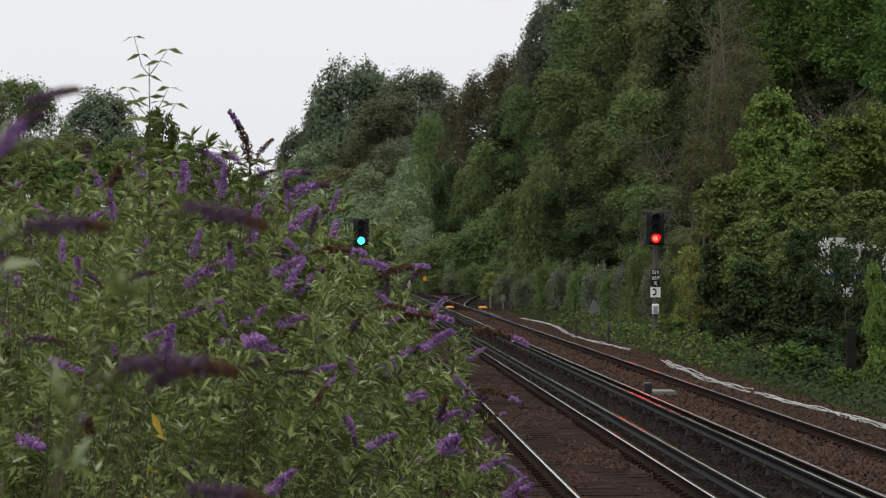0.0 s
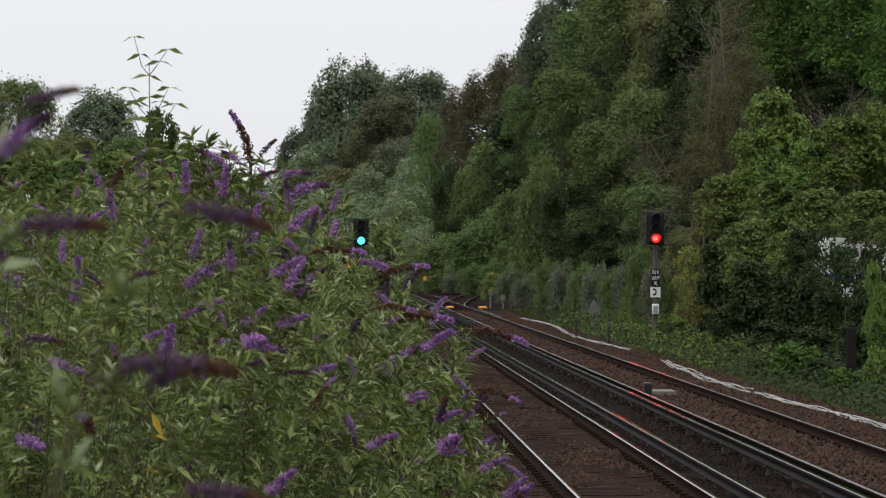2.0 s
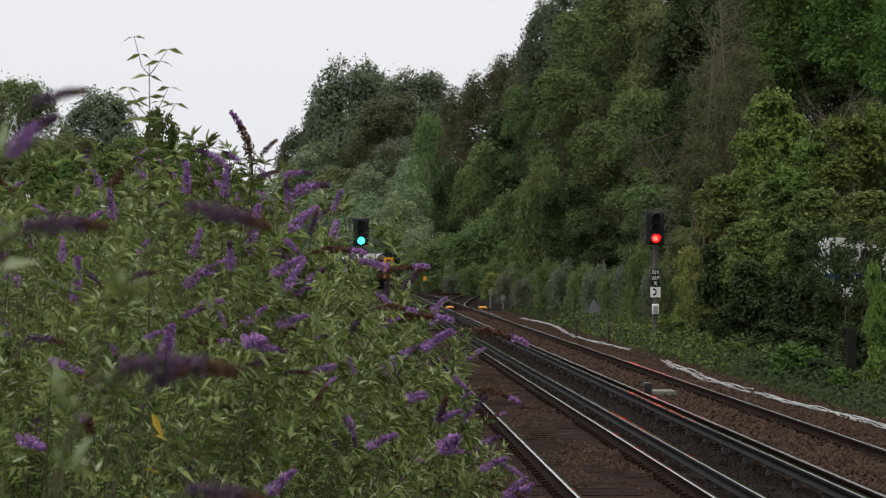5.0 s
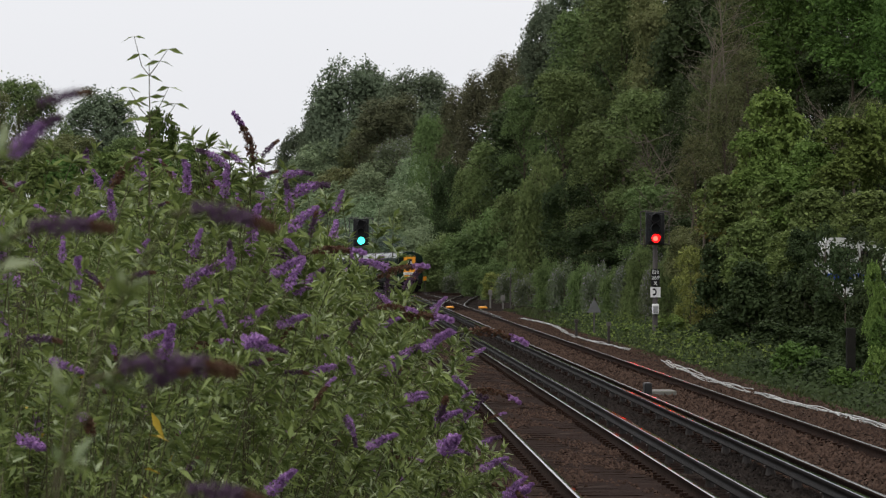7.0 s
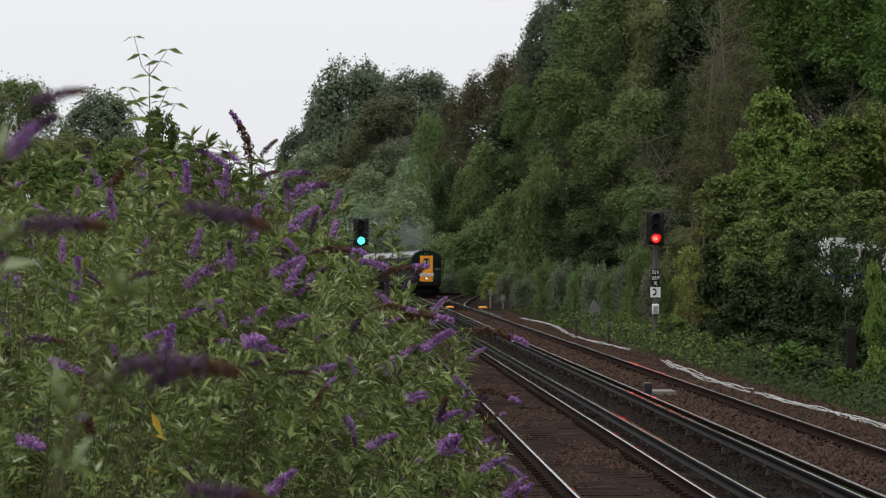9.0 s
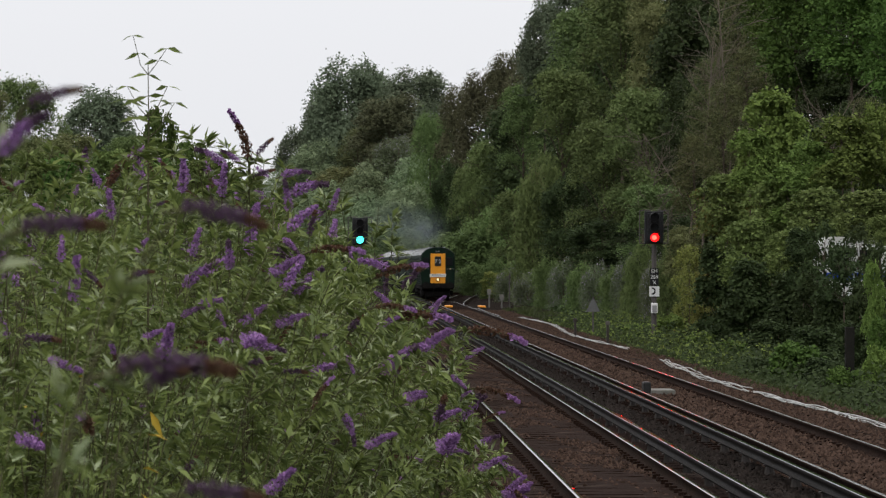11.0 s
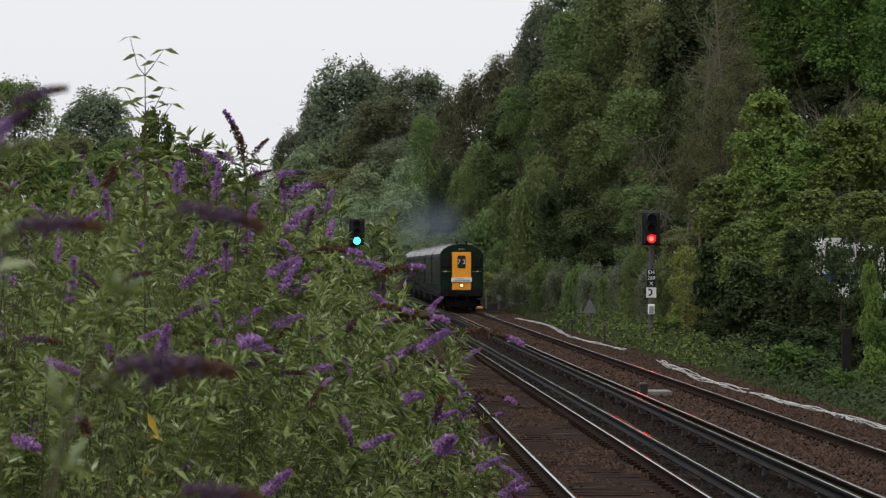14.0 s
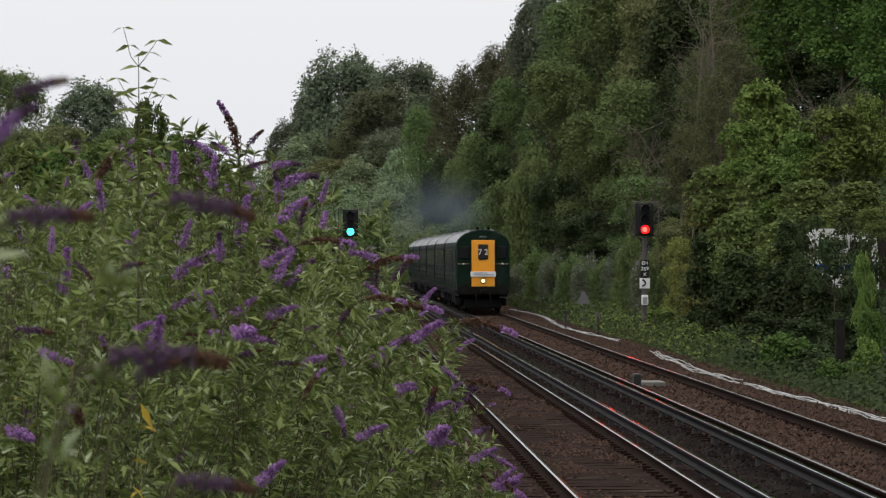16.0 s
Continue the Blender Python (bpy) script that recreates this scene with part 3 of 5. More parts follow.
def build_lineside():
    # triangular board seen from behind on a short post
    tri = empty("triangular_sign", Matrix.Translation((9.96, 154, 0.0)), "grey triangular warning board on a short post", "sign")
    bm = loft([(-0.28, 0.66), (0.28, 0.66), (0.055, 1.14), (-0.055, 1.14)], 0, 0.02)
    part("board", bm, M_BOARD, tri)
    part("post", rod(bmesh.new(), (0, 0.04, -0.25), (0, 0.04, 1.25), 0.035), M_POST, tri)
    for x, y, h in ((8.83, 147, 0.62), (9.1, 133, 0.72)):
        post = empty("marker_post", Matrix.Translation((x, y, -0.24)), "short weathered post beside the cables", "post", "lineside marker posts")
        part("shaft", box(bmesh.new(), 0, 0, h / 2, 0.09, 0.09, h, 0.012), M_CERAMIC, post)
        part("cap", box(bmesh.new(), 0, 0, h + 0.05, 0.15, 0.12, 0.14, 0.015), M_POST if y < 140 else M_CERAMIC, post)
    pole = empty("thin_pole", Matrix.Translation((10.3, 239, -0.2)), "thin grey lineside pole", "pole")
    part("shaft", rod(bmesh.new(), (0, 0, 0), (0, 0, 2.2), 0.04, 0.03), M_POST, pole)
    for x, y, h in ((9.4, 248, 1.0), (10.0, 243, 0.7)):
        cab = empty("lineside_cabinet", Matrix.Translation((x, y, -0.24)), "pale concrete lineside post with a box on top", "cabinet", "lineside cabinets")
        part("leg", box(bmesh.new(), 0, 0, h / 2, 0.11, 0.11, h, 0.02), M_CONCRETE, cab)
        part("cap", box(bmesh.new(), 0, 0, h, 0.26, 0.2, 0.36, 0.03), M_CONCRETE, cab)
    for x, y in ((6.7, 244), (8.75, 243)):
        cov = empty("yellow_cover", Matrix.Translation((x, y, -0.17)), "flat yellow trackside cover plate", "cover")
        part("plate", box(bmesh.new(), 0, 0, 0.06, 0.42, 3.2, 0.1, 0.02), M_YELLOW, cov)
    fence = empty("white_fence", Matrix.Translation((9.9, 402, float(ground_z(9.9, 402)))), "low white wooden fence beyond the points", "fence")
    for k in range(9):
        part("fence_post", box(bmesh.new(), k * 0.42, 0, 0.42, 0.09, 0.09, 0.95, 0.01), M_WHITE, fence)
    for z in (0.5, 0.85):
        part("fence_rail", box(bmesh.new(), 1.7, -0.06, z, 3.6, 0.04, 0.1, 0.01), M_WHITE, fence)
    disc = empty("yellow_sign", Matrix.Translation((8.0, 380, -0.22)), "small yellow board on a short post", "sign")
    part("post", rod(bmesh.new(), (0, 0, 0), (0, 0, 1.3), 0.04), M_POST, disc)
    part("board", box(bmesh.new(), 0, -0.05, 1.4, 0.32, 0.03, 0.4, 0.02), M_YELLOW, disc)
    mag = empty("track_magnet", Matrix.Translation((6.65, 82, -0.2)), "dark trackside magnet between the rails", "track equipment")
    part("ramp", box(bmesh.new(), 0.1, 0, 0.07, 0.5, 1.1, 0.1, 0.02), M_CONCRETE, mag)
    part("casing", box(bmesh.new(), -0.22, 0, 0.14, 0.16, 0.5, 0.28, 0.03), M_INK, mag)
    # loose white cables along the cess
    rng = np.random.default_rng(8)
    for k, (y0, y1) in enumerate(((52, 84), (83, 112), (124, 200))):
        run = empty("cable_bundle", Matrix(), "loose bundle of white cables lying on the ballast", "cables", "white cable bundles")
        for q in range(5):
            ys = np.arange(y0 + rng.uniform(0, 2), y1 - rng.uniform(0, 2), 0.7)
            x = 9.0 + 0.25 * np.sin(ys * 0.11 + 1) + 0.004 * np.maximum(0, ys - 120) + rng.uniform(-0.13, 0.13) + 0.07 * np.sin(ys * rng.uniform(0.4, 0.9) + q * 2)
            z = ground_z(x, ys) + 0.012 + 0.008 * q + 0.03 * np.abs(np.sin(ys * rng.uniform(0.5, 1.2) + q))
            v, f = tube_mesh([(np.stack([x, ys, z], 1), 0.012, 0.012)], 5)
            child("cable", mesh_of("cable", v, f, M_CABLE, smooth=True), run)


build_lineside()


# ---- trees and shrubs ----
def darts(rng, places, out, size):
    """Small pointed leaves of one face each."""
    n = len(places)
    out = out + rng.normal(0, 0.55, (n, 3))
    out /= np.linalg.norm(out, axis=1, keepdims=True) + 1e-9
    along = np.cross(out, rng.normal(0, 1, (n, 3)))
    along /= np.linalg.norm(along, axis=1, keepdims=True) + 1e-9
    side = np.cross(out, along)
    s = (size * rng.uniform(0.5, 1.35, n))[:, None]
    v = np.stack([places - along * s * 0.5, places + side * s * 0.55, places + along * s * 0.62 - side * s * 0.2], 1).reshape(-1, 3)
    return v, np.arange(n * 3).reshape(-1, 3)


def crown_mesh(seed, kind, count, lobes, leaf, tall=1.0, pads=16, flat=0.5, broad=False, bloomy=0.0, fill=0.15):
    """A crown one unit wide (standing on z = 0): boughs that carry tilted pads of leaves with hollows between them."""
    rng = np.random.default_rng(seed)
    a, h = rng.uniform(0, 6.283, lobes), rng.uniform(0.0, 1, lobes) ** 0.85
    wide = np.sqrt(np.clip(1 - (np.abs(h - 0.36) / 0.70) ** 2.8, 0.05, 1)) * 0.38
    r = wide * np.sqrt(rng.uniform(0.3, 1, lobes)) * rng.uniform(0.8, 1.1, lobes)
    c = np.stack([r * np.cos(a), r * np.sin(a), (0.08 + h * 0.80) * tall], 1)
    size = rng.uniform(0.12, 0.22, lobes) * (1.1 - 0.25 * h)
    # pads sit on the upper and outer side of each bough
    own = np.repeat(np.arange(lobes), pads)
    n = len(own)
    d = rng.normal(0, 1, (n, 3)) + c[own] * np.array((1.6, 1.6, 0)) + np.array((0, 0, 0.45))
    d /= np.linalg.norm(d, axis=1, keepdims=True)
    pc = c[own] + d * (size[own] * rng.uniform(0.65, 1.15, n))[:, None]
    pr = size[own] * rng.uniform(0.30, 0.66, n)
    hid = (pc[:, 1] > 0.16) & (rng.uniform(0, 1, n) < 0.75)
    d, pc, pr = d[~hid], pc[~hid], pr[~hid]
    n = len(pc)
    k = rng.choice(n, count, p=pr ** 2 / np.sum(pr ** 2))
    o = np.clip(rng.normal(0, 0.55, (count, 3)), -1.05, 1.05)
    o[:, 2] *= flat
    o[:, 2] -= 0.38 * (o[:, 0] ** 2 + o[:, 1] ** 2)
    tilt = d[k][:, :2] * 0.5
    inner = rng.uniform(0, 1, count) < fill
    o[:, 2] -= o[:, 0] * tilt[:, 0] + o[:, 1] * tilt[:, 1]
    p = pc[k] + o * pr[k][:, None]
    q = rng.integers(0, lobes, count)
    p[inner] = (c[q] + rng.normal(0, 0.5, (count, 3)) * size[q][:, None])[inner]
    p[:, 2] = np.maximum(p[:, 2], 0.0)
    out = d[k] * 0.45 + np.array((0, -0.1, 0.8))
    if broad:
        v, f = blades(rng, p, out, leaf, slim=0.5, fold=0.2, droop=0.3)
        per = 2
    else:
        v, f = darts(rng, p, out, leaf)
        per = 1
    lilac = (o[:, 2] > 0.1) & (rng.uniform(0, 1, count) < bloomy)
    return mesh_of("crown", v, f, LEAF[kind], M_LILAC, slots=np.repeat(lilac, per)), c


def trunk_mesh(seed, clumps, tall, limbs=12, girth=0.022, deep=0.1):
    rng = np.random.default_rng(seed + 100)
    top = 0.72 * tall
    lean = rng.normal(0, 0.02, 2)
    line = [(lean[0] * s, lean[1] * s, -deep + (top + deep) * s) for s in np.linspace(0, 1, 6)]
    lines = [(line, girth, girth * 0.35)]
    for c in clumps[rng.choice(len(clumps), min(limbs, len(clumps)), replace=False)]:
        s = np.clip(c[2] / tall * 0.62 - 0.08, 0.05, 0.95)
        start = np.array((lean[0] * s, lean[1] * s, top * s))
        mid = (start + c) / 2 + np.array((0, 0, 0.03))
        lines.append(([start, mid, c], girth * 0.42, girth * 0.1))
    v, f = tube_mesh(lines, 6)
    return mesh_of("trunk", v, f, M_BARK, smooth=True)


KINDS = {}


def tree_kind(name, seed, kind, count, lobes, leaf, tall, pads=16, flat=0.5, broad=False, bloomy=0.0, fill=0.15):
    crown, clumps = crown_mesh(seed, kind, count, lobes, leaf, tall, pads, flat, broad, bloomy, fill)
    KINDS[name] = (crown, trunk_mesh(seed, clumps, tall, deep=1.4), tall)


tree_kind("oak", 11, "oak", 25100, 56, 0.036, 1.2, 15, 0.5, False, 0.0, 0.3)
tree_kind("ash", 12, "ash", 21100, 44, 0.030, 1.5, 13, 0.55)
tree_kind("olive", 14, "olive", 18500, 42, 0.032, 1.5, 15)
tree_kind("ivy", 15, "ivy", 17200, 52, 0.036, 1.4, 12)
# Kind for the far slopes, in the leaf colour that carries the haze.
tree_kind("hazed", 20, "pale", 18500, 44, 0.035, 1.4, 13, 0.6)
tree_kind("yew", 21, "yew", 18500, 48, 0.034, 1.5, 14, 0.9)
tree_kind("russet", 22, "russet", 8600, 36, 0.030, 1.6, 22, 0.6)
tree_kind("sycamore", 16, "sycamore", 11900, 38, 0.036, 1.3, 13, 0.4, True)
tree_kind("maple", 27, "maple", 7300, 26, 0.054, 1.1, 13, 0.4, True)
tree_kind("bramble", 28, "bramble", 7900, 32, 0.049, 1.1, 14, 0.4, True)
tree_kind("birch", 29, "birch", 7300, 32, 0.044, 1.6, 16, 0.6)
tree_kind("thicket", 19, "ivy", 7900, 38, 0.056, 1.6, 13, 0.4, True)
tree_kind("spray", 30, "ivy", 1000, 16, 0.064, 0.9, 9, 0.5, True, 0.0, 0.05)
tree_kind("grey", 17, "grey", 11200, 44, 0.035, 0.85, 16, 0.8, False, 0.28)
tree_kind("shrub", 18, "ash", 10600, 42, 0.037, 0.85, 14, 0.7)
tree_kind("low_green", 24, "sycamore", 4000, 28, 0.064, 1.0, 13, 0.45, True)
tree_kind("low_maple", 23, "maple", 4000, 28, 0.068, 1.0, 13, 0.45, True)


def plant(kind, name, x, y, width, top, high, label, group, rng):
    """A tree or shrub of a kind: so wide, its top at that height above the rails, its crown so deep."""
    crown, trunk, tall = KINDS[kind]
    t = empty(name, Matrix.Translation((x, y, top - high)) @ pose(0, 0, 0, 0, 0, rng.uniform(-35, 35)), label, name, group)
    t.scale = (width, width, high / tall)
    child("crown", crown, t, kind="stuff")
    child("trunk", trunk, t)
    return t


def wood(rows, name, label, group, seed):
    rng = np.random.default_rng(seed)
    for kind, x, y, width, top, high in rows:
        plant(kind, name, x, y, width, top, high, label, group, rng)


wood([
    ("oak", 1.1, 585, 13.2, 33.4, 19.0),
    ("oak", -6.7, 600, 7.4, 23.5, 9.3),
    ("oak", -2.5, 592, 6.5, 27.4, 12.0),
    ("oak", 11.0, 578, 11.8, 31.5, 11.4),
    ("oak", 5.2, 586, 9.4, 31.5, 14.6),
    ("oak", -3.0, 590, 6.9, 29.0, 13.7),
    ("yew", 6.8, 560, 11.4, 27.2, 11.0),
    ("grey", 7.7, 532, 6.2, 20.2, 5.4),
    ("hazed", -4.2, 560, 9.0, 20.3, 9.8),
    ("olive", -0.2, 545, 9.5, 16.5, 7.8),
    ("hazed", 4.2, 530, 9.2, 16.9, 9.9),
    ("russet", 2.7, 570, 7.5, 22.7, 9.5),
    ("hazed", 9.7, 520, 8.3, 17.2, 9.4),
    ("ash", 11.6, 505, 6.2, 23.3, 20.2),
    ("hazed", 7.9, 500, 8.7, 12.6, 10.9),
    ("hazed", 2.5, 515, 9.7, 11.8, 10.9),
    ("hazed", -2.7, 530, 9.2, 13.6, 9.6),
    ("ash", 5.8, 480, 7.7, 7.3, 8.4),
    ("hazed", 9.4, 470, 7.5, 7.2, 8.2),
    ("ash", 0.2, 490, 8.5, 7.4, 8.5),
    ("hazed", -8.7, 560, 9.0, 16.3, 9.8),
    ("ivy", 12.3, 440, 5.1, 14.0, 11.5),
    ("hazed", 11.3, 425, 5.6, 5.5, 6.5),
    ("yew", 13.8, 455, 5.3, 24.3, 12.6),
], "tree", "leafy tree on the distant wooded hillside", "distant trees", 65)
wood([
    ("yew", 15.6, 420, 6.7, 24.3, 13.6),
    ("yew", 17.3, 400, 5.5, 25.1, 11.0),
    ("ivy", 15.0, 425, 5.6, 13.0, 11.1),
    ("ivy", 16.9, 410, 6.0, 18.0, 11.3),
], "tree", "dark brownish yew on the steep bank", "yews", 71)
wood([
    ("ash", 14.6, 378, 6.3, 15.3, 12.3),
    ("ash", 13.3, 402, 4.7, 13.3, 10.8),
    ("hazed", 13.0, 385, 5.0, 6.4, 6.2),
    ("ash", 16.2, 345, 5.3, 19.0, 9.0),
    ("ash", 14.4, 322, 4.7, 9.0, 7.0),
    ("olive", 15.5, 300, 3.7, 10.6, 8.5),
    ("oak", 17.5, 335, 4.6, 25.4, 8.3),
    ("oak", 19.7, 320, 6.0, 27.6, 9.3),
    ("yew", 17.4, 350, 4.1, 23.3, 8.6),
    ("ash", 17.3, 275, 6.4, 21.3, 10.4),
    ("ash", 18.5, 255, 6.7, 21.8, 11.1),
    ("ash", 15.3, 268, 5.5, 16.5, 8.6),
    ("ash", 15.8, 232, 5.4, 11.6, 7.8),
    ("ash", 16.9, 217, 5.0, 12.9, 8.2),
    ("ivy", 14.8, 252, 4.4, 8.4, 6.6),
    ("olive", 20.0, 245, 5.0, 20.7, 9.3),
    ("ash", 15.3, 190, 4.1, 6.7, 4.4),
    ("ivy", 14.5, 218, 4.1, 5.1, 3.5),
    ("ash", 15.0, 330, 4.8, 4.9, 3.8),
    ("ivy", 20.8, 232, 4.0, 20.0, 6.4),
    ("ivy", 18.1, 205, 3.3, 12.6, 6.9),
    ("ivy", 15.3, 178, 2.8, 4.9, 3.1),
], "tree", "fresh green ash tree on the steep bank", "ash trees", 45)
wood([
    ("russet", 16.4, 172, 2.7, 11.9, 5.9),
    ("russet", 20.1, 196, 3.7, 16.5, 6.8),
    ("russet", 14.6, 160, 2.1, 8.1, 4.4),
    ("russet", 16.0, 162, 2.4, 10.3, 4.5),
    ("russet", 17.4, 166, 2.2, 11.9, 3.9),
    ("russet", 16.4, 165, 2.2, 8.3, 2.9),
    ("russet", 20.3, 150, 2.0, 9.1, 2.8),
], "tree", "sparse brown-leaved tree among bare twigs", "twiggy trees", 54)
# Backing trees close the gaps; their near-black leaf colour holds the shade there.
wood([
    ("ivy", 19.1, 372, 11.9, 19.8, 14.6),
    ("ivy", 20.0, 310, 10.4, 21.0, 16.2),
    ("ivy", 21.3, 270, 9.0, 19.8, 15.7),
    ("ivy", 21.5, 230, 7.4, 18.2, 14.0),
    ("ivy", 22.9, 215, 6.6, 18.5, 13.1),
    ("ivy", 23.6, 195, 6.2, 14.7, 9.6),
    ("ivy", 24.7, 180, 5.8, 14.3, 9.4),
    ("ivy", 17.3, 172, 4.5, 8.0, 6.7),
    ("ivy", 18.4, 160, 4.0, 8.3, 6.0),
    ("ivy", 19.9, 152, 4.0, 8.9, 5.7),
], "tree", "backing tree high on the bank, gap shade in its ivy colour", "dark trees", 66)
wood([
    ("ivy", 25.8, 260, 8.3, 22.5, 11.7),
    ("ivy", 27.3, 240, 7.7, 21.7, 10.5),
    ("ivy", 28.9, 225, 7.2, 20.5, 9.8),
    ("ivy", 30.7, 215, 6.2, 19.1, 9.4),
    ("ivy", 24.6, 290, 8.4, 25.3, 13.5),
    ("oak", 22.5, 320, 9.3, 25.3, 13.0),
    ("ivy", 21.7, 345, 7.0, 26.0, 13.0),
    ("yew", 18.6, 390, 6.2, 22.3, 10.2),
    ("ash", 7.2, 600, 13.1, 25.1, 18.3),
    ("oak", 1.2, 610, 14.2, 22.8, 16.8),
    ("ivy", 13.1, 590, 12.9, 25.6, 19.7),
    ("hazed", -4.2, 615, 12.5, 17.6, 13.4),
    ("ivy", 21.2, 205, 4.5, 12.9, 8.3),
], "tree", "dark leafy tree at the top of the bank", "bank top trees", 81)
wood([
    ("spray", 13.2, 106, 1.3, 3.7, 1.9),
    ("spray", 13.9, 104, 1.4, 3.6, 1.8),
    ("spray", 13.2, 102, 1.3, 3.1, 1.6),
    ("spray", 13.6, 98, 1.0, 3.1, 1.6),
    ("thicket", 13.2, 108, 1.3, 2.4, 1.6),
    ("thicket", 13.1, 110, 1.1, 3.7, 1.9),
    ("bramble", 15.0, 108, 0.9, 3.9, 0.9),
    ("thicket", 13.6, 100, 1.2, 2.1, 1.5),
], "shrub", "loose leafy spray hanging before a parked van", "leafy sprays", 41)
wood([
    ("sycamore", 20.2, 172, 4.2, 16.5, 6.4),
    ("sycamore", 21.6, 164, 4.3, 15.4, 5.2),
    ("sycamore", 22.6, 158, 3.2, 13.8, 4.8),
    ("ivy", 21.6, 170, 3.7, 12.4, 4.0),
    ("sycamore", 19.7, 180, 2.6, 16.4, 3.9),
], "tree", "broad-leaved green sycamore over the bank", "sycamores", 48)
wood([
    ("maple", 14.5, 131, 2.4, 8.4, 3.0),
    ("maple", 13.6, 129, 1.7, 7.0, 2.0),
    ("maple", 15.8, 122, 2.2, 7.2, 2.2),
    ("maple", 15.0, 124, 1.7, 6.5, 1.7),
    ("maple", 17.0, 123, 1.4, 7.6, 2.6),
    ("maple", 14.7, 126, 2.0, 5.8, 2.0),
    ("bramble", 13.2, 134, 2.4, 5.7, 2.4),
    ("bramble", 14.0, 127, 2.2, 5.3, 2.6),
    ("bramble", 14.5, 119, 2.1, 4.9, 2.0),
    ("bramble", 15.1, 112, 2.0, 4.7, 1.5),
    ("bramble", 12.9, 124, 2.0, 4.0, 2.3),
    ("bramble", 13.4, 116, 1.7, 3.6, 1.5),
    ("birch", 12.6, 141, 1.6, 3.4, 3.5),
    ("birch", 12.9, 138, 1.2, 2.5, 2.4),
    ("olive", 12.9, 146, 1.9, 4.1, 2.2),
], "shrub", "bushy young maple with bright leaves beside the track", "near shrubs", 65)
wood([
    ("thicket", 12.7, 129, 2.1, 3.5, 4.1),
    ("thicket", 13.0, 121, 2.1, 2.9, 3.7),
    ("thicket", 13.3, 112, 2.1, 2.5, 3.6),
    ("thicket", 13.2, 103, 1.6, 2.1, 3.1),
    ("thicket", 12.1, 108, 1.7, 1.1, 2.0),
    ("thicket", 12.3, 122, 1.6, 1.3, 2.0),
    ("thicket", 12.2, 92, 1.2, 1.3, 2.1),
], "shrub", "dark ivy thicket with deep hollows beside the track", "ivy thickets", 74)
wood([
    ("maple", 11.5, 84, 0.5, 2.6, 1.6),
    ("low_green", 11.4, 82, 0.6, 1.5, 1.0),
    ("low_maple", 11.2, 81, 0.7, 0.8, 1.3),
    ("low_green", 10.9, 93, 1.5, 0.8, 1.6),
    ("thicket", 11.0, 88, 1.2, 0.5, 1.2),
    ("low_green", 11.3, 112, 1.3, 0.4, 1.0),
    ("low_maple", 11.4, 122, 1.2, 0.4, 0.9),
    ("thicket", 10.8, 100, 1.2, 0.2, 1.0),
    ("thicket", 11.9, 97, 1.6, 1.1, 1.8),
    ("low_maple", 11.9, 140, 1.4, 0.7, 1.0),
    ("low_green", 10.9, 84, 1.0, 0.4, 1.1),
    ("low_maple", 11.4, 150, 1.5, 0.2, 0.5),
], "shrub", "low bright-leaved shrub spilling over the verge", "verge shrubs", 88)
wood([
    ("ash", -10.9, 132, 2.7, 9.1, 4.1),
    ("olive", -11.7, 128, 2.2, 8.5, 3.5),
    ("oak", -11.9, 190, 4.1, 11.1, 4.5),
    ("olive", -7.8, 112, 2.0, 6.4, 1.8),
    ("low_green", -3.1, 66, 0.6, 5.3, 1.4),
    ("ash", -4.9, 90, 1.3, 5.6, 1.4),
    ("low_green", -2.8, 72, 0.7, 4.9, 1.0),
    ("olive", -7.7, 100, 1.7, 5.9, 1.7),
    ("low_green", -2.5, 80, 0.8, 4.8, 1.2),
    ("low_green", -6.2, 70, 1.1, 4.8, 1.7),
    ("bramble", -5.1, 64, 1.0, 4.4, 1.4),
    ("low_green", -4.2, 60, 1.0, 4.3, 1.3),
    ("bramble", -4.0, 66, 1.1, 4.5, 1.4),
    ("low_green", -3.2, 60, 0.9, 4.3, 1.3),
    ("low_green", -2.7, 62, 0.8, 4.3, 1.3),
    ("bramble", -2.2, 60, 0.7, 4.2, 1.2),
    ("low_green", -1.5, 60, 0.6, 3.9, 0.9),
], "tree", "leafy tree standing beyond the bushes", "trees beyond the bushes", 57)
wood([
    ("grey", 11.9, 275, 2.2, 2.5, 3.0),
    ("grey", 12.1, 250, 2.2, 2.2, 2.8),
    ("grey", 12.8, 225, 1.8, 3.0, 3.4),
    ("grey", 13.0, 198, 1.7, 2.8, 3.1),
    ("grey", 13.2, 180, 1.4, 3.1, 3.1),
    ("grey", 12.9, 160, 1.3, 3.0, 3.3),
    ("grey", 13.2, 152, 1.1, 2.5, 2.7),
    ("grey", 10.6, 360, 2.9, 2.0, 2.4),
], "shrub", "grey-green flowering buddleia shrub beside the line", "lineside shrubs", 67)
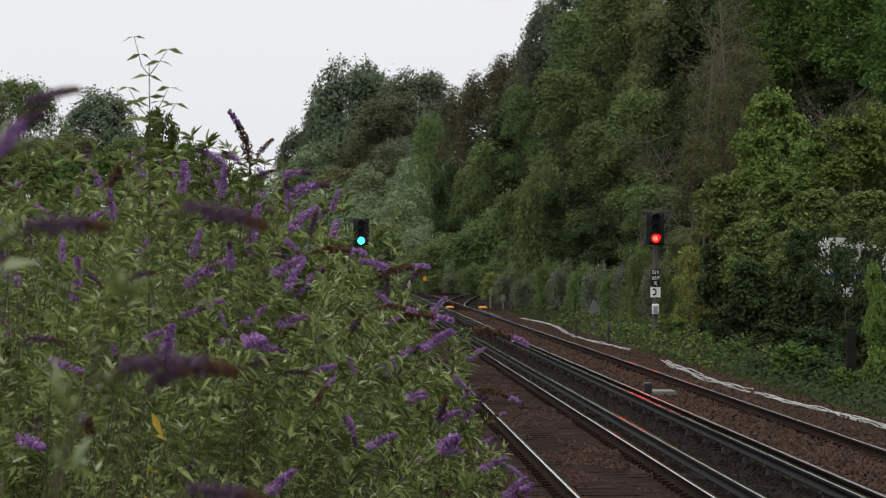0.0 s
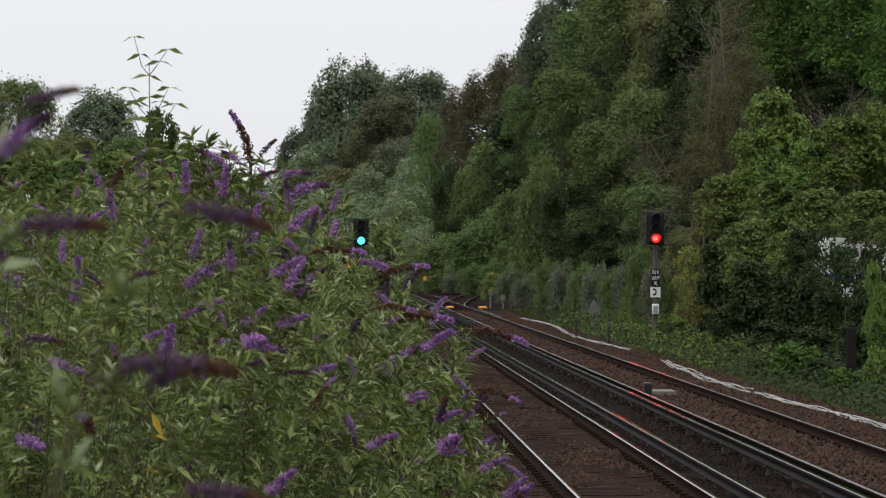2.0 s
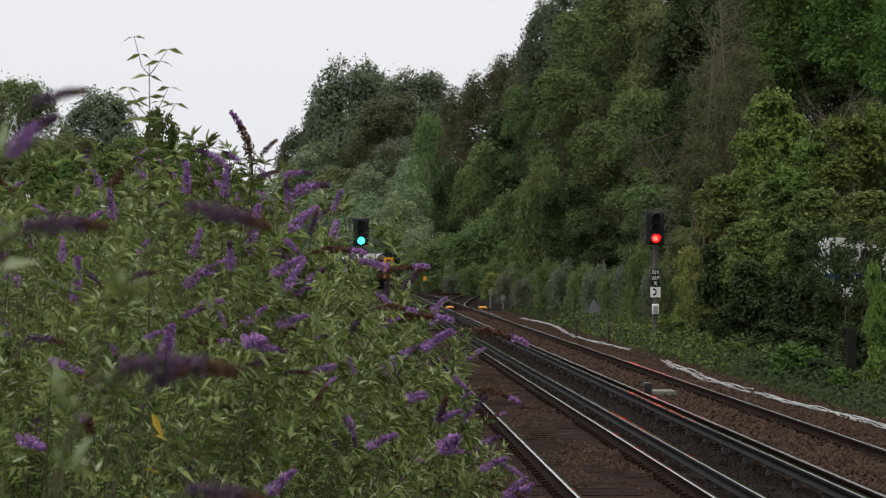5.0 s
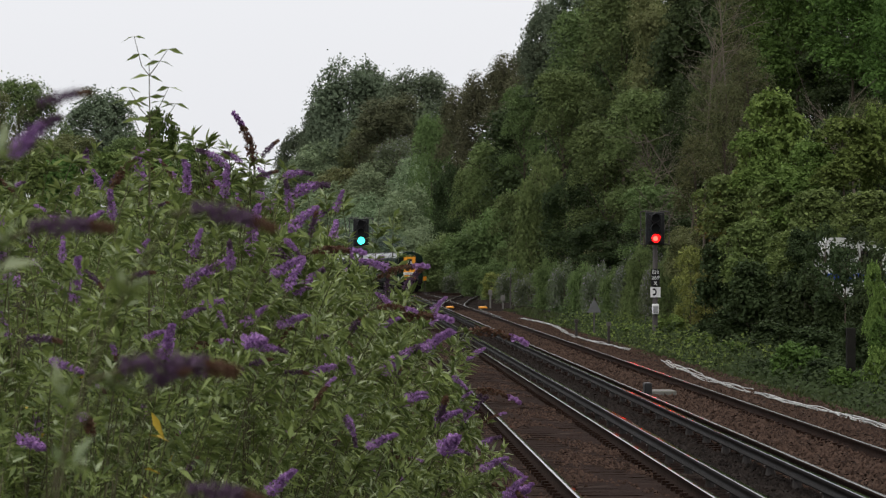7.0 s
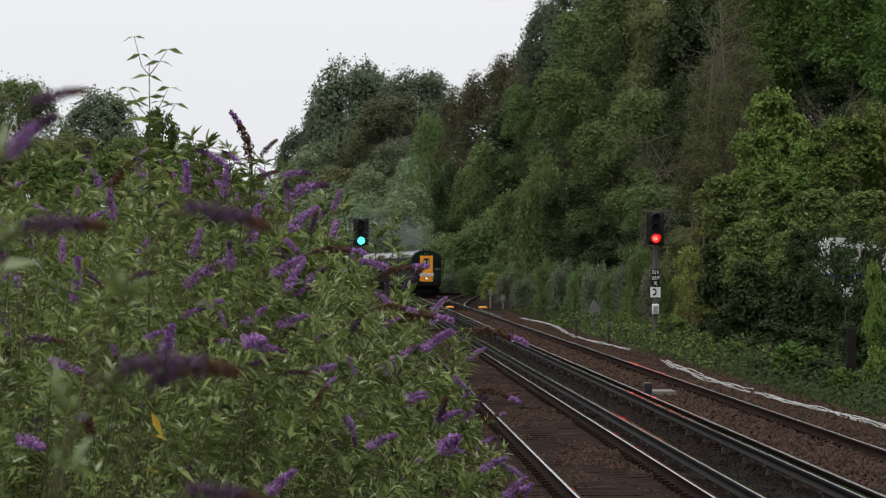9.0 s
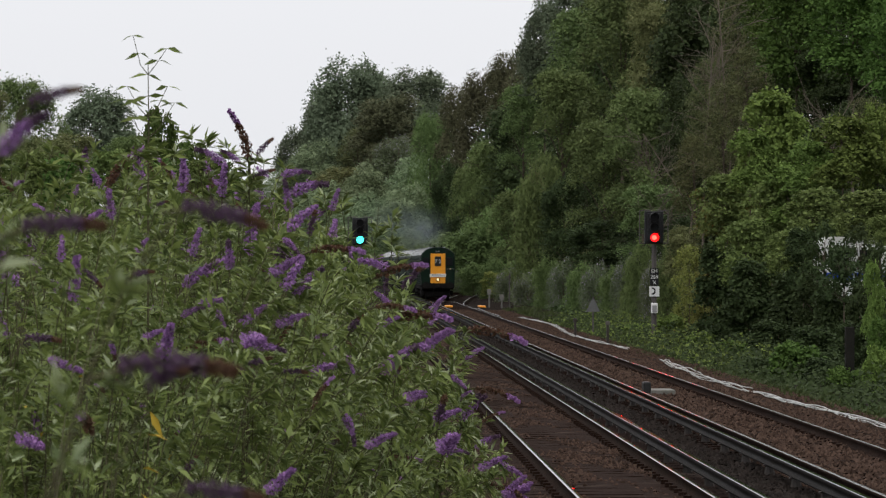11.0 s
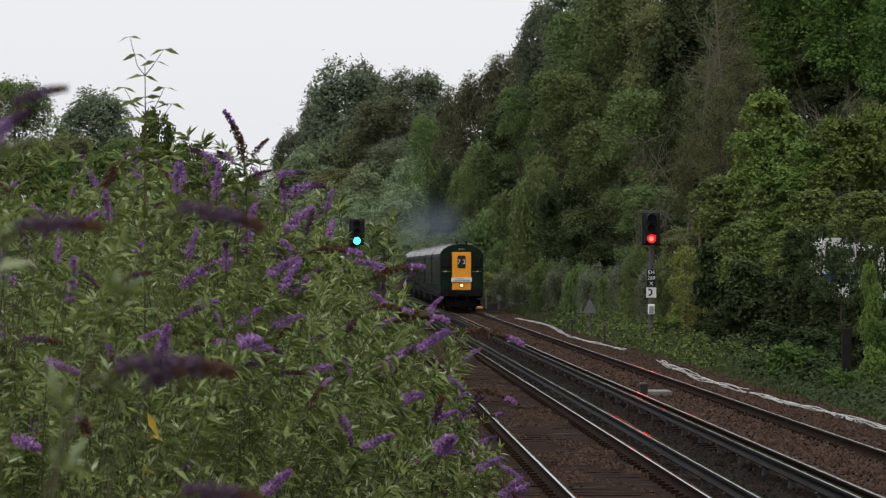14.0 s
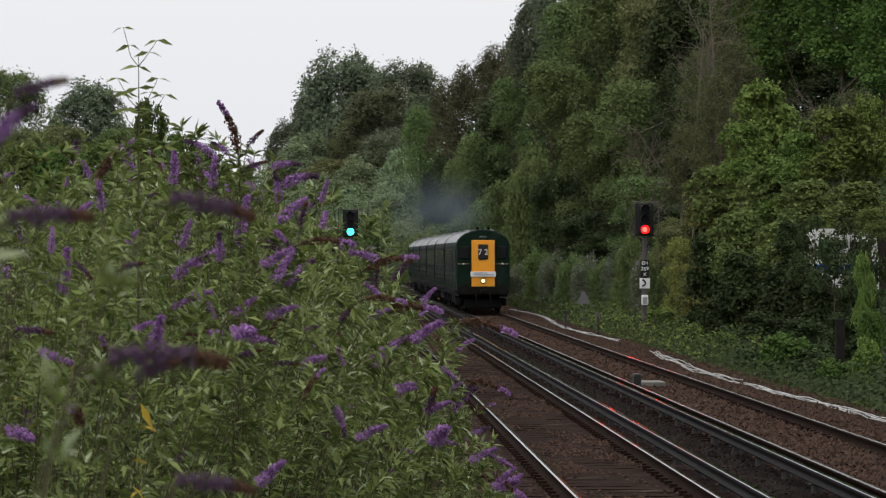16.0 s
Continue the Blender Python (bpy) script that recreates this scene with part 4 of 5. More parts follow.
wood([
    ("shrub", 11.7, 300, 2.6, 2.8, 3.2),
    ("shrub", 12.4, 232, 2.1, 2.8, 3.3),
    ("shrub", 12.9, 210, 1.9, 2.5, 2.9),
    ("shrub", 13.0, 185, 1.7, 2.3, 2.7),
    ("shrub", 12.9, 168, 1.5, 3.3, 3.7),
    ("shrub", 12.6, 150, 1.2, 3.0, 3.3),
    ("shrub", 12.8, 172, 1.5, 1.8, 2.2),
    ("shrub", 11.2, 330, 2.9, 2.5, 2.6),
    ("shrub", 9.8, 390, 3.4, 1.6, 2.1),
    ("shrub", 8.7, 420, 3.7, 1.2, 1.8),
    ("shrub", 13.9, 300, 2.6, 3.1, 2.8),
    ("olive", 14.5, 225, 2.3, 3.5, 2.6),
    ("olive", 14.4, 280, 2.4, 3.7, 3.7),
    ("birch", 11.1, 290, 1.7, 2.1, 2.1),
], "shrub", "rounded green shrub along the foot of the bank", "bank foot shrubs", 83)
wood([
    ("shrub", 13.3, 262, 4.3, 9.4, 9.8),
    ("shrub", 15.4, 362, 6.9, 8.8, 9.2),
    ("shrub", 12.8, 362, 6.9, 6.2, 6.6),
    ("shrub", 11.1, 394, 7.6, 5.3, 5.7),
    ("shrub", 9.6, 406, 5.2, 3.6, 4.0),
], "shrub", "dense green shrub at the foot of the bank", "bank shrubs", 23)


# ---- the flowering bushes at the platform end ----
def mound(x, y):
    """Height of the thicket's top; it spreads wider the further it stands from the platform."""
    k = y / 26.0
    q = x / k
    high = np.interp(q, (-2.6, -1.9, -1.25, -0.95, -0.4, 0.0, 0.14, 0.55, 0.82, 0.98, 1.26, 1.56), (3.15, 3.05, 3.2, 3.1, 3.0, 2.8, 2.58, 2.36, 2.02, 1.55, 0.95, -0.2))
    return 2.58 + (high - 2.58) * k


def lance_leaves(rng, places, along, up, size):
    """Long pointed leaves with a folded midrib and a drooping tip."""
    n = len(places)
    along = along / (np.linalg.norm(along, axis=1, keepdims=True) + 1e-9)
    side = np.cross(along, up + rng.normal(0, 0.5, (n, 3)))
    side /= np.linalg.norm(side, axis=1, keepdims=True) + 1e-9
    nrm = np.cross(side, along)
    s = size[:, None]
    w = s * rng.uniform(0.10, 0.16, (n, 1))
    sag = rng.uniform(0.02, 0.3, (n, 1)) * s
    down = np.array((0, 0, -1.0))
    mid = places + along * s * 0.42 + down * sag * 0.2
    v = np.stack([places, mid + side * w + nrm * w * 0.5, mid, mid - side * w + nrm * w * 0.5, places + along * s + down * sag], 1).reshape(-1, 3)
    tri = np.array([(0, 1, 2), (0, 2, 3), (1, 4, 2), (2, 4, 3)])
    return v, (np.arange(n)[:, None, None] * 5 + tri[None]).reshape(-1, 3)


def spike_mesh(seed, material, tip_material, bend, count=520, fat=0.15, floret=0.062):
    """A flower spike one unit long along +z, of many small florets round a bent stalk."""
    rng = np.random.default_rng(seed)
    s = rng.uniform(0, 1, count) ** 0.8
    a = rng.uniform(0, 6.283, count)
    lump = 0.8 + 0.28 * np.sin(s * 40 + rng.uniform(0, 6))
    r = fat * np.clip(1.15 - s, 0.1, 1) ** 0.75 * np.minimum(1, 0.5 + s * 4) * lump * np.sqrt(rng.uniform(0.35, 1.1, count))
    p = np.stack([r * np.cos(a) + bend * s ** 2, r * np.sin(a), s], 1)
    out = np.stack([np.cos(a), np.sin(a), 0.3 + 0 * a], 1)
    v, f = blades(rng, p, out, floret, slim=0.5, fold=0.5)
    stalk, sf = tube_mesh([([(bend * t ** 2, 0, t) for t in np.linspace(-0.25, 0.97, 7)], 0.022, 0.008)], 5)
    tris = np.concatenate([sf[:, (0, 1, 2)], sf[:, (0, 2, 3)]]) + len(v)
    n = len(f)
    slot = np.concatenate([np.repeat(s > 0.72 if tip_material else s > 2, 2), np.full(len(tris), 2)])
    return mesh_of("flower_spike", np.concatenate([v, stalk]), np.concatenate([f, tris]), material, tip_material or material, M_STEM, slots=slot.astype(np.int32))


SPIKES = [
    spike_mesh(31, M_FLOWER, None, 0.16, count=440, fat=0.17, floret=0.064),
    spike_mesh(32, M_FLOWER, M_FLOWER_DARK, 0.34, count=440, fat=0.16, floret=0.064),
    spike_mesh(33, M_FLOWER_DARK, M_SPENT, 0.25, count=340, fat=0.13, floret=0.06),
    spike_mesh(34, M_SPENT, M_FLOWER, 0.3, count=300, fat=0.075, floret=0.06),
    spike_mesh(35, M_SPENT, M_FLOWER, 0.42, count=560, fat=0.10, floret=0.05),
]
SWAY = []


def bow(root, mid, tip, s):
    return (1 - s) ** 2 * root + 2 * s * (1 - s) * mid + s ** 2 * tip


class Thicket:
    """Gathers the stems and leaves of one bush before they become meshes."""

    def __init__(self, x, y, rng):
        self.x, self.y, self.rng = x, y, rng
        self.stems, self.vs, self.fs, self.at = [], [], [], 0
        self.young = []

    def leaf(self, base, along, size, up=(0, 0, 1.0)):
        v, f = lance_leaves(self.rng, base, along, np.array(up), size)
        self.vs.append(v)
        self.fs.append(f + self.at)
        self.at += len(v)

    def stem(self, tip, way=None, n=22, first=0.12, shoot_long=0.28):
        rng = self.rng
        root = np.array((self.x + rng.normal(0, 0.15), self.y + rng.normal(0, 0.2), -0.3))
        if way is None:
            mid = root * 0.35 + tip * 0.65
            mid[2] = root[2] + (tip[2] - root[2]) * rng.uniform(0.75, 0.98)
        else:
            mid = tip - way * 0.7
        line = bow(root, mid, tip, np.linspace(0, 1, 9)[:, None])
        self.stems.append((line, 0.0045, 0.0018))
        s = rng.uniform(first, 1.0, n)[:, None]
        p = bow(root, mid, tip, s)
        d = 2 * (1 - s) * (mid - root) + 2 * s * (tip - mid)
        d /= np.linalg.norm(d, axis=1, keepdims=True)
        off = rng.normal(0, 1, (n, 3))
        off -= d * np.sum(off * d, axis=1, keepdims=True)
        off /= np.linalg.norm(off, axis=1, keepdims=True)
        shoot = rng.uniform(0.03, shoot_long, (n, 1)) * np.clip(1.25 - s, 0.25, 1)
        for w in (0.0, 0.4, 0.75, 1.0):
            base = p + (off * 0.75 + d * 0.5) * shoot * w
            for turn in (-1, 1):
                al = d * 0.45 + off * 0.5 + turn * np.cross(d, off) * 0.8 + rng.normal(0, 0.25, (n, 3))
                if w == 1.0:
                    q = n if self.x > -0.8 else n // 3 if self.y > 10 else 0
                    self.young.append((base[:q], al[:q], rng.uniform(0.04, 0.085, q)))
                self.leaf(base, al, rng.uniform(0.045, 0.118, n) * min(1, self.y / 20) ** 0.5)
        return line

    def link(self, bush):
        shift = (-self.x, -self.y, 0.25)
        child("foliage", mesh_of("foliage", np.concatenate(self.vs), np.concatenate(self.fs), LEAF["bud"]), bush, "soft green lance-shaped leaves", "stuff").location = shift
        if self.young:
            base, along, size = (np.concatenate(c) for c in zip(*self.young))
            v, f = lance_leaves(self.rng, base, along + np.array((0, 0, 0.5)), np.array((0, 0, 1.0)), size)
            child("young_foliage", mesh_of("young_foliage", v, f, M_YOUNG), bush, "pale downy young leaves at the shoot tips", "stuff").location = shift
        pick = self.rng.choice(len(self.vs), 3)
        spots = np.concatenate([self.vs[k][::5][:9] for k in pick])
        low = spots[spots[:, 2] < 2.0]
        if len(low) and 17 < self.y < 27:
            v, f = lance_leaves(self.rng, low + np.array((0, -0.25, 0)), self.rng.normal(0, 1, low.shape), np.array((0, 0, 1.0)), self.rng.uniform(0.08, 0.13, len(low)))
            child("yellowed_foliage", mesh_of("yellowed_foliage", v, f, M_YELLOWED), bush, "yellowed dying leaves", "stuff").location = shift
        v, f = tube_mesh(self.stems, 5)
        child("stem_work", mesh_of("stem_work", v, f, M_STEM, smooth=True), bush, kind="stuff").location = shift


def bloom(bush, x, y, base, tip, kind, sway=0.0):
    """A flower spike from base to tip (world places) as part of its bush."""
    d = Vector(tip) - Vector(base)
    spike = child("flower_spike", SPIKES[kind], bush)
    flat = Vector((0, 0, -1)) - d * (Vector((0, 0, -1)).dot(d) / d.length_squared)
    z = d.normalized()
    bend = (flat.normalized() if flat.length > 0.05 else Vector((1, 0, 0)))
    turn = Matrix((bend, z.cross(bend), z)).transposed().to_4x4()
    m = Matrix.Translation(Vector(base) - Vector((x, y, -0.25))) @ turn
    size = d.length
    spike.matrix_local = m @ Matrix.Diagonal((size, size, size, 1))
    if sway:
        SWAY.append((spike, m, sway))
    return spike


def bush(x, y, spikes, seed, crowd=125, spread=0.0, extra=8, shoots=()):
    """One buddleia: a crowd of arching leafy stems and the flower spikes given as (kind, base, tip, sway)."""
    rng = np.random.default_rng(seed)
    b = empty("buddleia_bush", Matrix.Translation((x, y, -0.25)), "wild buddleia bush with purple flower spikes, partly gone over", "bush", "buddleia bushes")
    t = Thicket(x, y, rng)
    wide = spread or 0.62 * (y / 20) + 0.2
    loose = []
    for q in range(crowd):
        tx, ty = x + rng.normal(0, wide), y + rng.normal(0, 1.3)
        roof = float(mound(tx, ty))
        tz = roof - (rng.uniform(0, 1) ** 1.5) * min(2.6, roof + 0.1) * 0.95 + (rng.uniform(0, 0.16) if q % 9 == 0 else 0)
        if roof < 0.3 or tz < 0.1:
            continue
        line = t.stem(np.array((tx, ty, tz)))
        if tz > roof - 1.5 and ty < y + 0.6:
            loose.append((line[-1], line[-1] - line[-3]))
    for kind, base, tip, sway in spikes:
        base, tip = np.array(base), np.array(tip)
        way = (tip - base) / np.linalg.norm(tip - base)
        t.stem(base, way * 0.5 + np.array((0, 0, 0.35)), n=9 if y > 10 else 3, first=0.55, shoot_long=0.12)
        bloom(b, x, y, base, tip, kind, sway)
    for sx, sz in shoots:
        t.stem(np.array((sx, y + rng.normal(0, 0.3), sz)), n=8, first=0.72, shoot_long=0.1)
    for tip, way in loose[:extra]:
        way = way / np.linalg.norm(way) + rng.normal(0, 0.25, 3)
        bloom(b, x, y, tip, tip + way * rng.uniform(0.12, 0.23), int(rng.choice(4, p=(0.36, 0.2, 0.16, 0.28))))
    t.link(b)
    return b, t


bush(-0.43, 6.0, [
    (1, (-0.498, 5.60, 2.737), (-0.450, 5.57, 2.815), 1),
    (2, (-0.457, 5.60, 2.808), (-0.386, 5.57, 2.850), 1),
    (2, (-0.462, 5.60, 2.629), (-0.343, 5.56, 2.664), 1),
    (2, (-0.231, 5.60, 2.657), (-0.105, 5.56, 2.664), 1),
    (2, (-0.322, 5.60, 2.426), (-0.154, 5.56, 2.468), 0),
    (2, (-0.280, 5.60, 2.398), (-0.224, 5.56, 2.447), 0),
    (2, (-0.224, 5.60, 2.251), (-0.112, 5.56, 2.272), 0),
], 41, 3, 0, 0)
bush(-1.3, 13.5, [
    (2, (-1.30, 16.0, 2.27), (-1.15, 15.95, 2.30), 0),
    (0, (-1.20, 16.0, 2.18), (-1.06, 15.95, 2.16), 0),
], 42, 14, 0, 0)
bush(-1.2, 18.6, [
    (4, (-1.20, 20.0, 2.98), (-1.10, 19.95, 3.22), 1),
    (0, (-1.18, 20.0, 2.81), (-1.19, 19.95, 2.97), 0),
    (0, (-1.21, 18.0, 2.74), (-1.12, 17.95, 2.84), 0),
    (0, (-0.73, 19.0, 2.62), (-0.70, 18.95, 2.76), 0),
    (1, (-0.55, 19.0, 2.55), (-0.55, 18.95, 2.71), 0),
    (2, (-0.16, 19.3, 2.72), (-0.14, 19.25, 2.86), 0),
    (0, (-0.35, 19.3, 2.52), (-0.21, 19.25, 2.64), 0),
    (1, (-0.29, 19.3, 2.70), (-0.19, 19.25, 2.65), 0),
    (3, (-0.15, 19.3, 2.64), (0.09, 19.25, 2.71), 0),
    (0, (-0.50, 19.3, 2.27), (-0.39, 19.25, 2.39), 0),
    (0, (-0.32, 19.3, 2.27), (-0.19, 19.25, 2.35), 0),
] + [
    (1, (-0.78, 19.0, 2.32), (-0.69, 18.95, 2.40), 0),
    (0, (-0.61, 19.0, 2.35), (-0.56, 18.95, 2.28), 0),
    (0, (-0.92, 18.0, 2.23), (-0.83, 17.95, 2.29), 0),
    (0, (0.13, 20.5, 1.61), (0.27, 20.45, 1.71), 0),
    (1, (0.01, 19.5, 1.82), (0.10, 19.45, 1.70), 0),
    (2, (-0.72, 18.0, 1.61), (-0.68, 17.95, 1.71), 0),
    (0, (0.03, 20.5, 2.09), (0.07, 20.45, 2.01), 0),
    (1, (-0.24, 19.3, 2.43), (-0.17, 19.25, 2.49), 0),
    (0, (-0.89, 17.0, 2.63), (-0.85, 16.95, 2.70), 0),
    (1, (-0.42, 19.0, 2.17), (-0.28, 18.95, 2.20), 0),
    (2, (-0.46, 19.0, 2.08), (-0.35, 18.95, 2.15), 0),
] + [
    (2, (-0.29, 19.3, 2.04), (-0.17, 19.25, 2.07), 0),
    (2, (-1.13, 17.0, 2.55), (-1.03, 16.95, 2.50), 0),
    (2, (-0.97, 18.0, 2.52), (-0.87, 17.95, 2.57), 0),
    (1, (-0.13, 19.3, 2.21), (-0.08, 19.25, 2.25), 0),
    (2, (-0.90, 19.0, 2.86), (-0.85, 18.95, 2.90), 0),
    (1, (-1.51, 18.0, 2.94), (-1.47, 17.95, 2.98), 0),
    (2, (-1.09, 18.0, 2.50), (-1.02, 17.95, 2.55), 0),
], 43, 30, 0, 17)
bush(-2.0, 21, [
], 44, 125, 0, 26, [(-1.67, 3.19), (-1.56, 3.22), (-1.44, 3.18), (-1.33, 3.20), (-1.79, 3.21)])
bush(-0.6, 23, [
    (0, (-0.90, 22.0, 2.98), (-0.90, 21.95, 3.16), 1),
    (0, (-0.68, 22.0, 2.96), (-0.67, 21.95, 3.15), 1),
    (1, (-0.67, 22.0, 3.14), (-0.79, 21.95, 3.27), 1),
    (1, (-0.60, 22.5, 3.16), (-0.67, 22.45, 3.26), 1),
    (4, (-0.53, 22.0, 3.16), (-0.565, 21.95, 3.47), 1),
    (2, (-0.48, 22.0, 3.19), (-0.41, 21.95, 3.31), 1),
    (2, (-0.50, 22.0, 3.06), (-0.39, 21.95, 3.14), 1),
    (0, (-0.49, 22.4, 3.13), (-0.42, 22.35, 3.09), 1),
    (1, (-0.36, 23.0, 3.10), (-0.21, 22.95, 3.17), 1),
    (0, (-0.07, 24.0, 2.91), (-0.04, 23.95, 3.05), 1),
    (0, (0.28, 23.5, 2.55), (0.11, 23.45, 2.63), 0),
] + [
    (3, (0.21, 23.5, 2.50), (0.47, 23.45, 2.65), 0),
    (0, (0.21, 22.5, 2.21), (0.32, 22.45, 2.29), 0),
    (3, (0.28, 23.5, 2.25), (0.63, 23.45, 2.35), 0),
    (0, (0.28, 22.5, 2.34), (0.20, 22.45, 2.43), 0),
    (0, (0.53, 22.5, 1.66), (0.67, 22.45, 1.76), 0),
    (0, (1.00, 24.0, 1.14), (1.11, 23.95, 1.29), 0),
    (0, (0.36, 22.5, 1.81), (0.48, 22.45, 1.86), 0),
    (0, (0.30, 22.5, 1.76), (0.38, 22.45, 1.78), 0),
    (1, (0.66, 23.5, 1.45), (0.76, 23.45, 1.47), 0),
], 45, 125, 0, 26, [(-1.23, 3.14), (-1.28, 3.19), (-0.99, 3.28), (-0.89, 3.34), (-0.81, 3.31), (-0.66, 3.25), (-0.46, 3.17), (-0.34, 3.14), (-1.09, 3.26)])
bush(-1.4, 25.5, [
], 46, 125, 0, 26)
bush(0.15, 26.5, [
    (3, (0.79, 24.5, 2.16), (1.15, 24.45, 2.19), 0),
    (0, (0.87, 24.5, 1.28), (1.02, 24.45, 1.39), 0),
    (0, (1.00, 24.5, 1.31), (1.14, 24.45, 1.27), 0),
    (3, (0.94, 24.5, 1.19), (1.23, 24.45, 1.14), 0),
    (3, (0.88, 25.5, 1.76), (1.16, 25.45, 1.76), 0),
    (0, (0.69, 24.5, 1.87), (0.79, 24.45, 1.81), 0),
    (0, (0.54, 24.5, 2.07), (0.69, 24.45, 2.18), 0),
    (0, (0.76, 24.5, 1.74), (0.81, 24.45, 1.79), 0),
], 47, 125, 0, 26, [(-0.26, 3.13), (-0.03, 3.09), (0.25, 2.97), (0.34, 2.90), (0.38, 2.67), (-0.12, 3.05)])
bush(-2.4, 28, [
], 48, 125, 0, 26)
bush(-0.5, 29.5, [
], 49, 125, 0, 26)
bush(0.45, 31, [
], 50, 125, 0, 26)
bush(-1.6, 33, [
], 51, 125, 0, 26)


def tall_shoot(x, y, z0, z1):
    """A slender shoot that stands above the thicket, with pairs of drooping leaves and side twigs."""
    rng = np.random.default_rng(77)
    b = empty("buddleia_shoot", Matrix.Translation((x, y, -0.25)), "slender upright buddleia shoot with paired drooping leaves", "plant")
    t = Thicket(x, y, rng)
    t.stems.append(([(x, y, -0.3), (x, y, z0), (x + 0.003, y, (z0 + z1) / 2), (x, y, z1)], 0.008, 0.002))
    for k in range(7):
        z = z0 + (z1 - z0) * k / 6.5
        for s in (-1, 1):
            reach = 0.17 * (1 - 0.07 * k)
            tip = np.array((x + s * reach * rng.uniform(0.75, 1.1), y + rng.normal(0, 0.05), z + 0.13 + rng.uniform(0, 0.08)))
            if k in (1, 3, 4, 6):
                t.stems.append(([(x, y, z), (x + s * reach * 0.4, y, z + 0.05), tip], 0.003, 0.0015))
                for q in (0.55, 1.0):
                    o = np.array([(x, y, z)]) * (1 - q) + tip * q
                    for side in (-1, 1):
                        t.leaf(o, np.array([(side * 0.8, rng.normal(0, 0.3), -0.15)]), np.array([rng.uniform(0.06, 0.1)]), (0, -0.8, 0.4))
            o = np.array([(x, y, z)])
            t.leaf(o, np.array([(s, rng.normal(0, 0.4), rng.uniform(-0.3, 0.25))]), np.array([rng.uniform(0.07, 0.125)]), (0, -0.8, 0.4))
    t.link(b)


tall_shoot(-1.02, 20.5, 2.9, 3.63)


# ---- bare twigs on the bank ----
def bare_tree(x, y, high, seed):
    rng = np.random.default_rng(seed)
    t = empty("bare_tree", Matrix.Translation((x, y, float(ground_z(x, y)))), "leafless pale-twigged tree among the ivy", "tree", "bare trees")
    trunk = [((0, 0, -0.3), (rng.normal(0, 0.3), 0, high * 0.5), (rng.normal(0, 0.6), 0, high * 0.92))]
    lines = [(trunk[0], 0.07, 0.02)]
    for k in range(30):
        s = rng.uniform(0.4, 0.97)
        a = np.array((trunk[0][2][0] * s, 0, high * 0.92 * s))
        d = np.array((rng.normal(0, 0.8), -abs(rng.normal(0.3, 0.6)), rng.uniform(0.2, 1.2)))
        d *= rng.uniform(0.8, 2.2) / np.linalg.norm(d)
        b = a + d * 0.5 + rng.normal(0, 0.1, 3)
        c = a + d
        lines.append(([a, b, c], 0.018, 0.007))
        for q in range(5):
            o = a + (c - a) * rng.uniform(0.3, 1)
            e = d * rng.uniform(0.25, 0.5) + rng.normal(0, 0.35, 3)
            lines.append(([o, o + e * 0.5 + rng.normal(0, 0.05, 3), o + e], 0.009, 0.005))
    v, f = tube_mesh(lines, 4)
    child("branch_work", mesh_of("branch_work", v, f, M_TWIG, smooth=True), t, kind="stuff")


for row in ((15.5, 167, 11.5, 1), (16.6, 168, 13.0, 2), (14.4, 166, 8.0, 3), (17.2, 170, 8.5, 4), (19.4, 146, 4.2, 5)):
    bare_tree(*row)


# ---- parked van and concrete post by the bank ----
def build_van():
    van = empty("parked_van", Matrix.Translation((15.0, 113.5, float(ground_z(15.0, 113.5)))), "white parked van with a blue stripe half hidden by leaves", "van")
    side = [(-1.0, 0.35), (1.0, 0.35), (1.02, 1.2), (0.93, 2.2), (0.8, 2.38), (-0.8, 2.38), (-0.93, 2.2), (-1.02, 1.2)]
    bm = loft(side, 0, 4.9)
    part("body", bm, M_WHITE, van)
    for s in (-1, 1):
        d = part("rear_door", box(bmesh.new(), s * 0.46, -0.01, 1.25, 0.88, 0.04, 1.7, 0.02), M_WHITE, van)
        part("window", box(bmesh.new(), s * 0.46, -0.03, 1.75, 0.62, 0.03, 0.5, 0.03), M_GLASS, d)
        part("stripe", box(bmesh.new(), s * 0.46, -0.034, 1.22, 0.86, 0.01, 0.22), M_BLUE, d, "blue stripe")
        part("tail_light", box(bmesh.new(), s * 0.93, -0.03, 1.0, 0.1, 0.05, 0.5, 0.02), M_RUST, van)
        for y in (0.9, 3.9):
            w = part("wheel", rod(bmesh.new(), (s * 0.8, y, 0.33), (s * 1.0, y, 0.33), 0.33, sides=18), M_BLACK, van)
            part("rim", rod(bmesh.new(), (s * 0.98, y, 0.33), (s * 1.01, y, 0.33), 0.19, sides=14), M_GREYPAINT, w)
    part("bumper", box(bmesh.new(), 0, -0.08, 0.48, 2.0, 0.16, 0.2, 0.04), M_BLACK, van)


M_BLUE = stuff("blue_paint", (0.01, 0.04, 0.3), (0.015, 0.06, 0.4), 0.35, 3.0, 40.0, 0.02)
build_van()
M_DARKPOST = stuff("dark_concrete", (0.0110, 0.0110, 0.0090), (0.0275, 0.0260, 0.0225), 0.9, 3.0, 40.0, 0.3, spec=0.05)
post = empty("concrete_post", Matrix.Translation((11.26, 86, float(ground_z(11.26, 86)) - 0.1)), "weathered concrete post among the ivy", "post")
part("shaft", box(bmesh.new(), 0, 0, 0.66, 0.2, 0.2, 1.5, 0.02), M_DARKPOST, post)


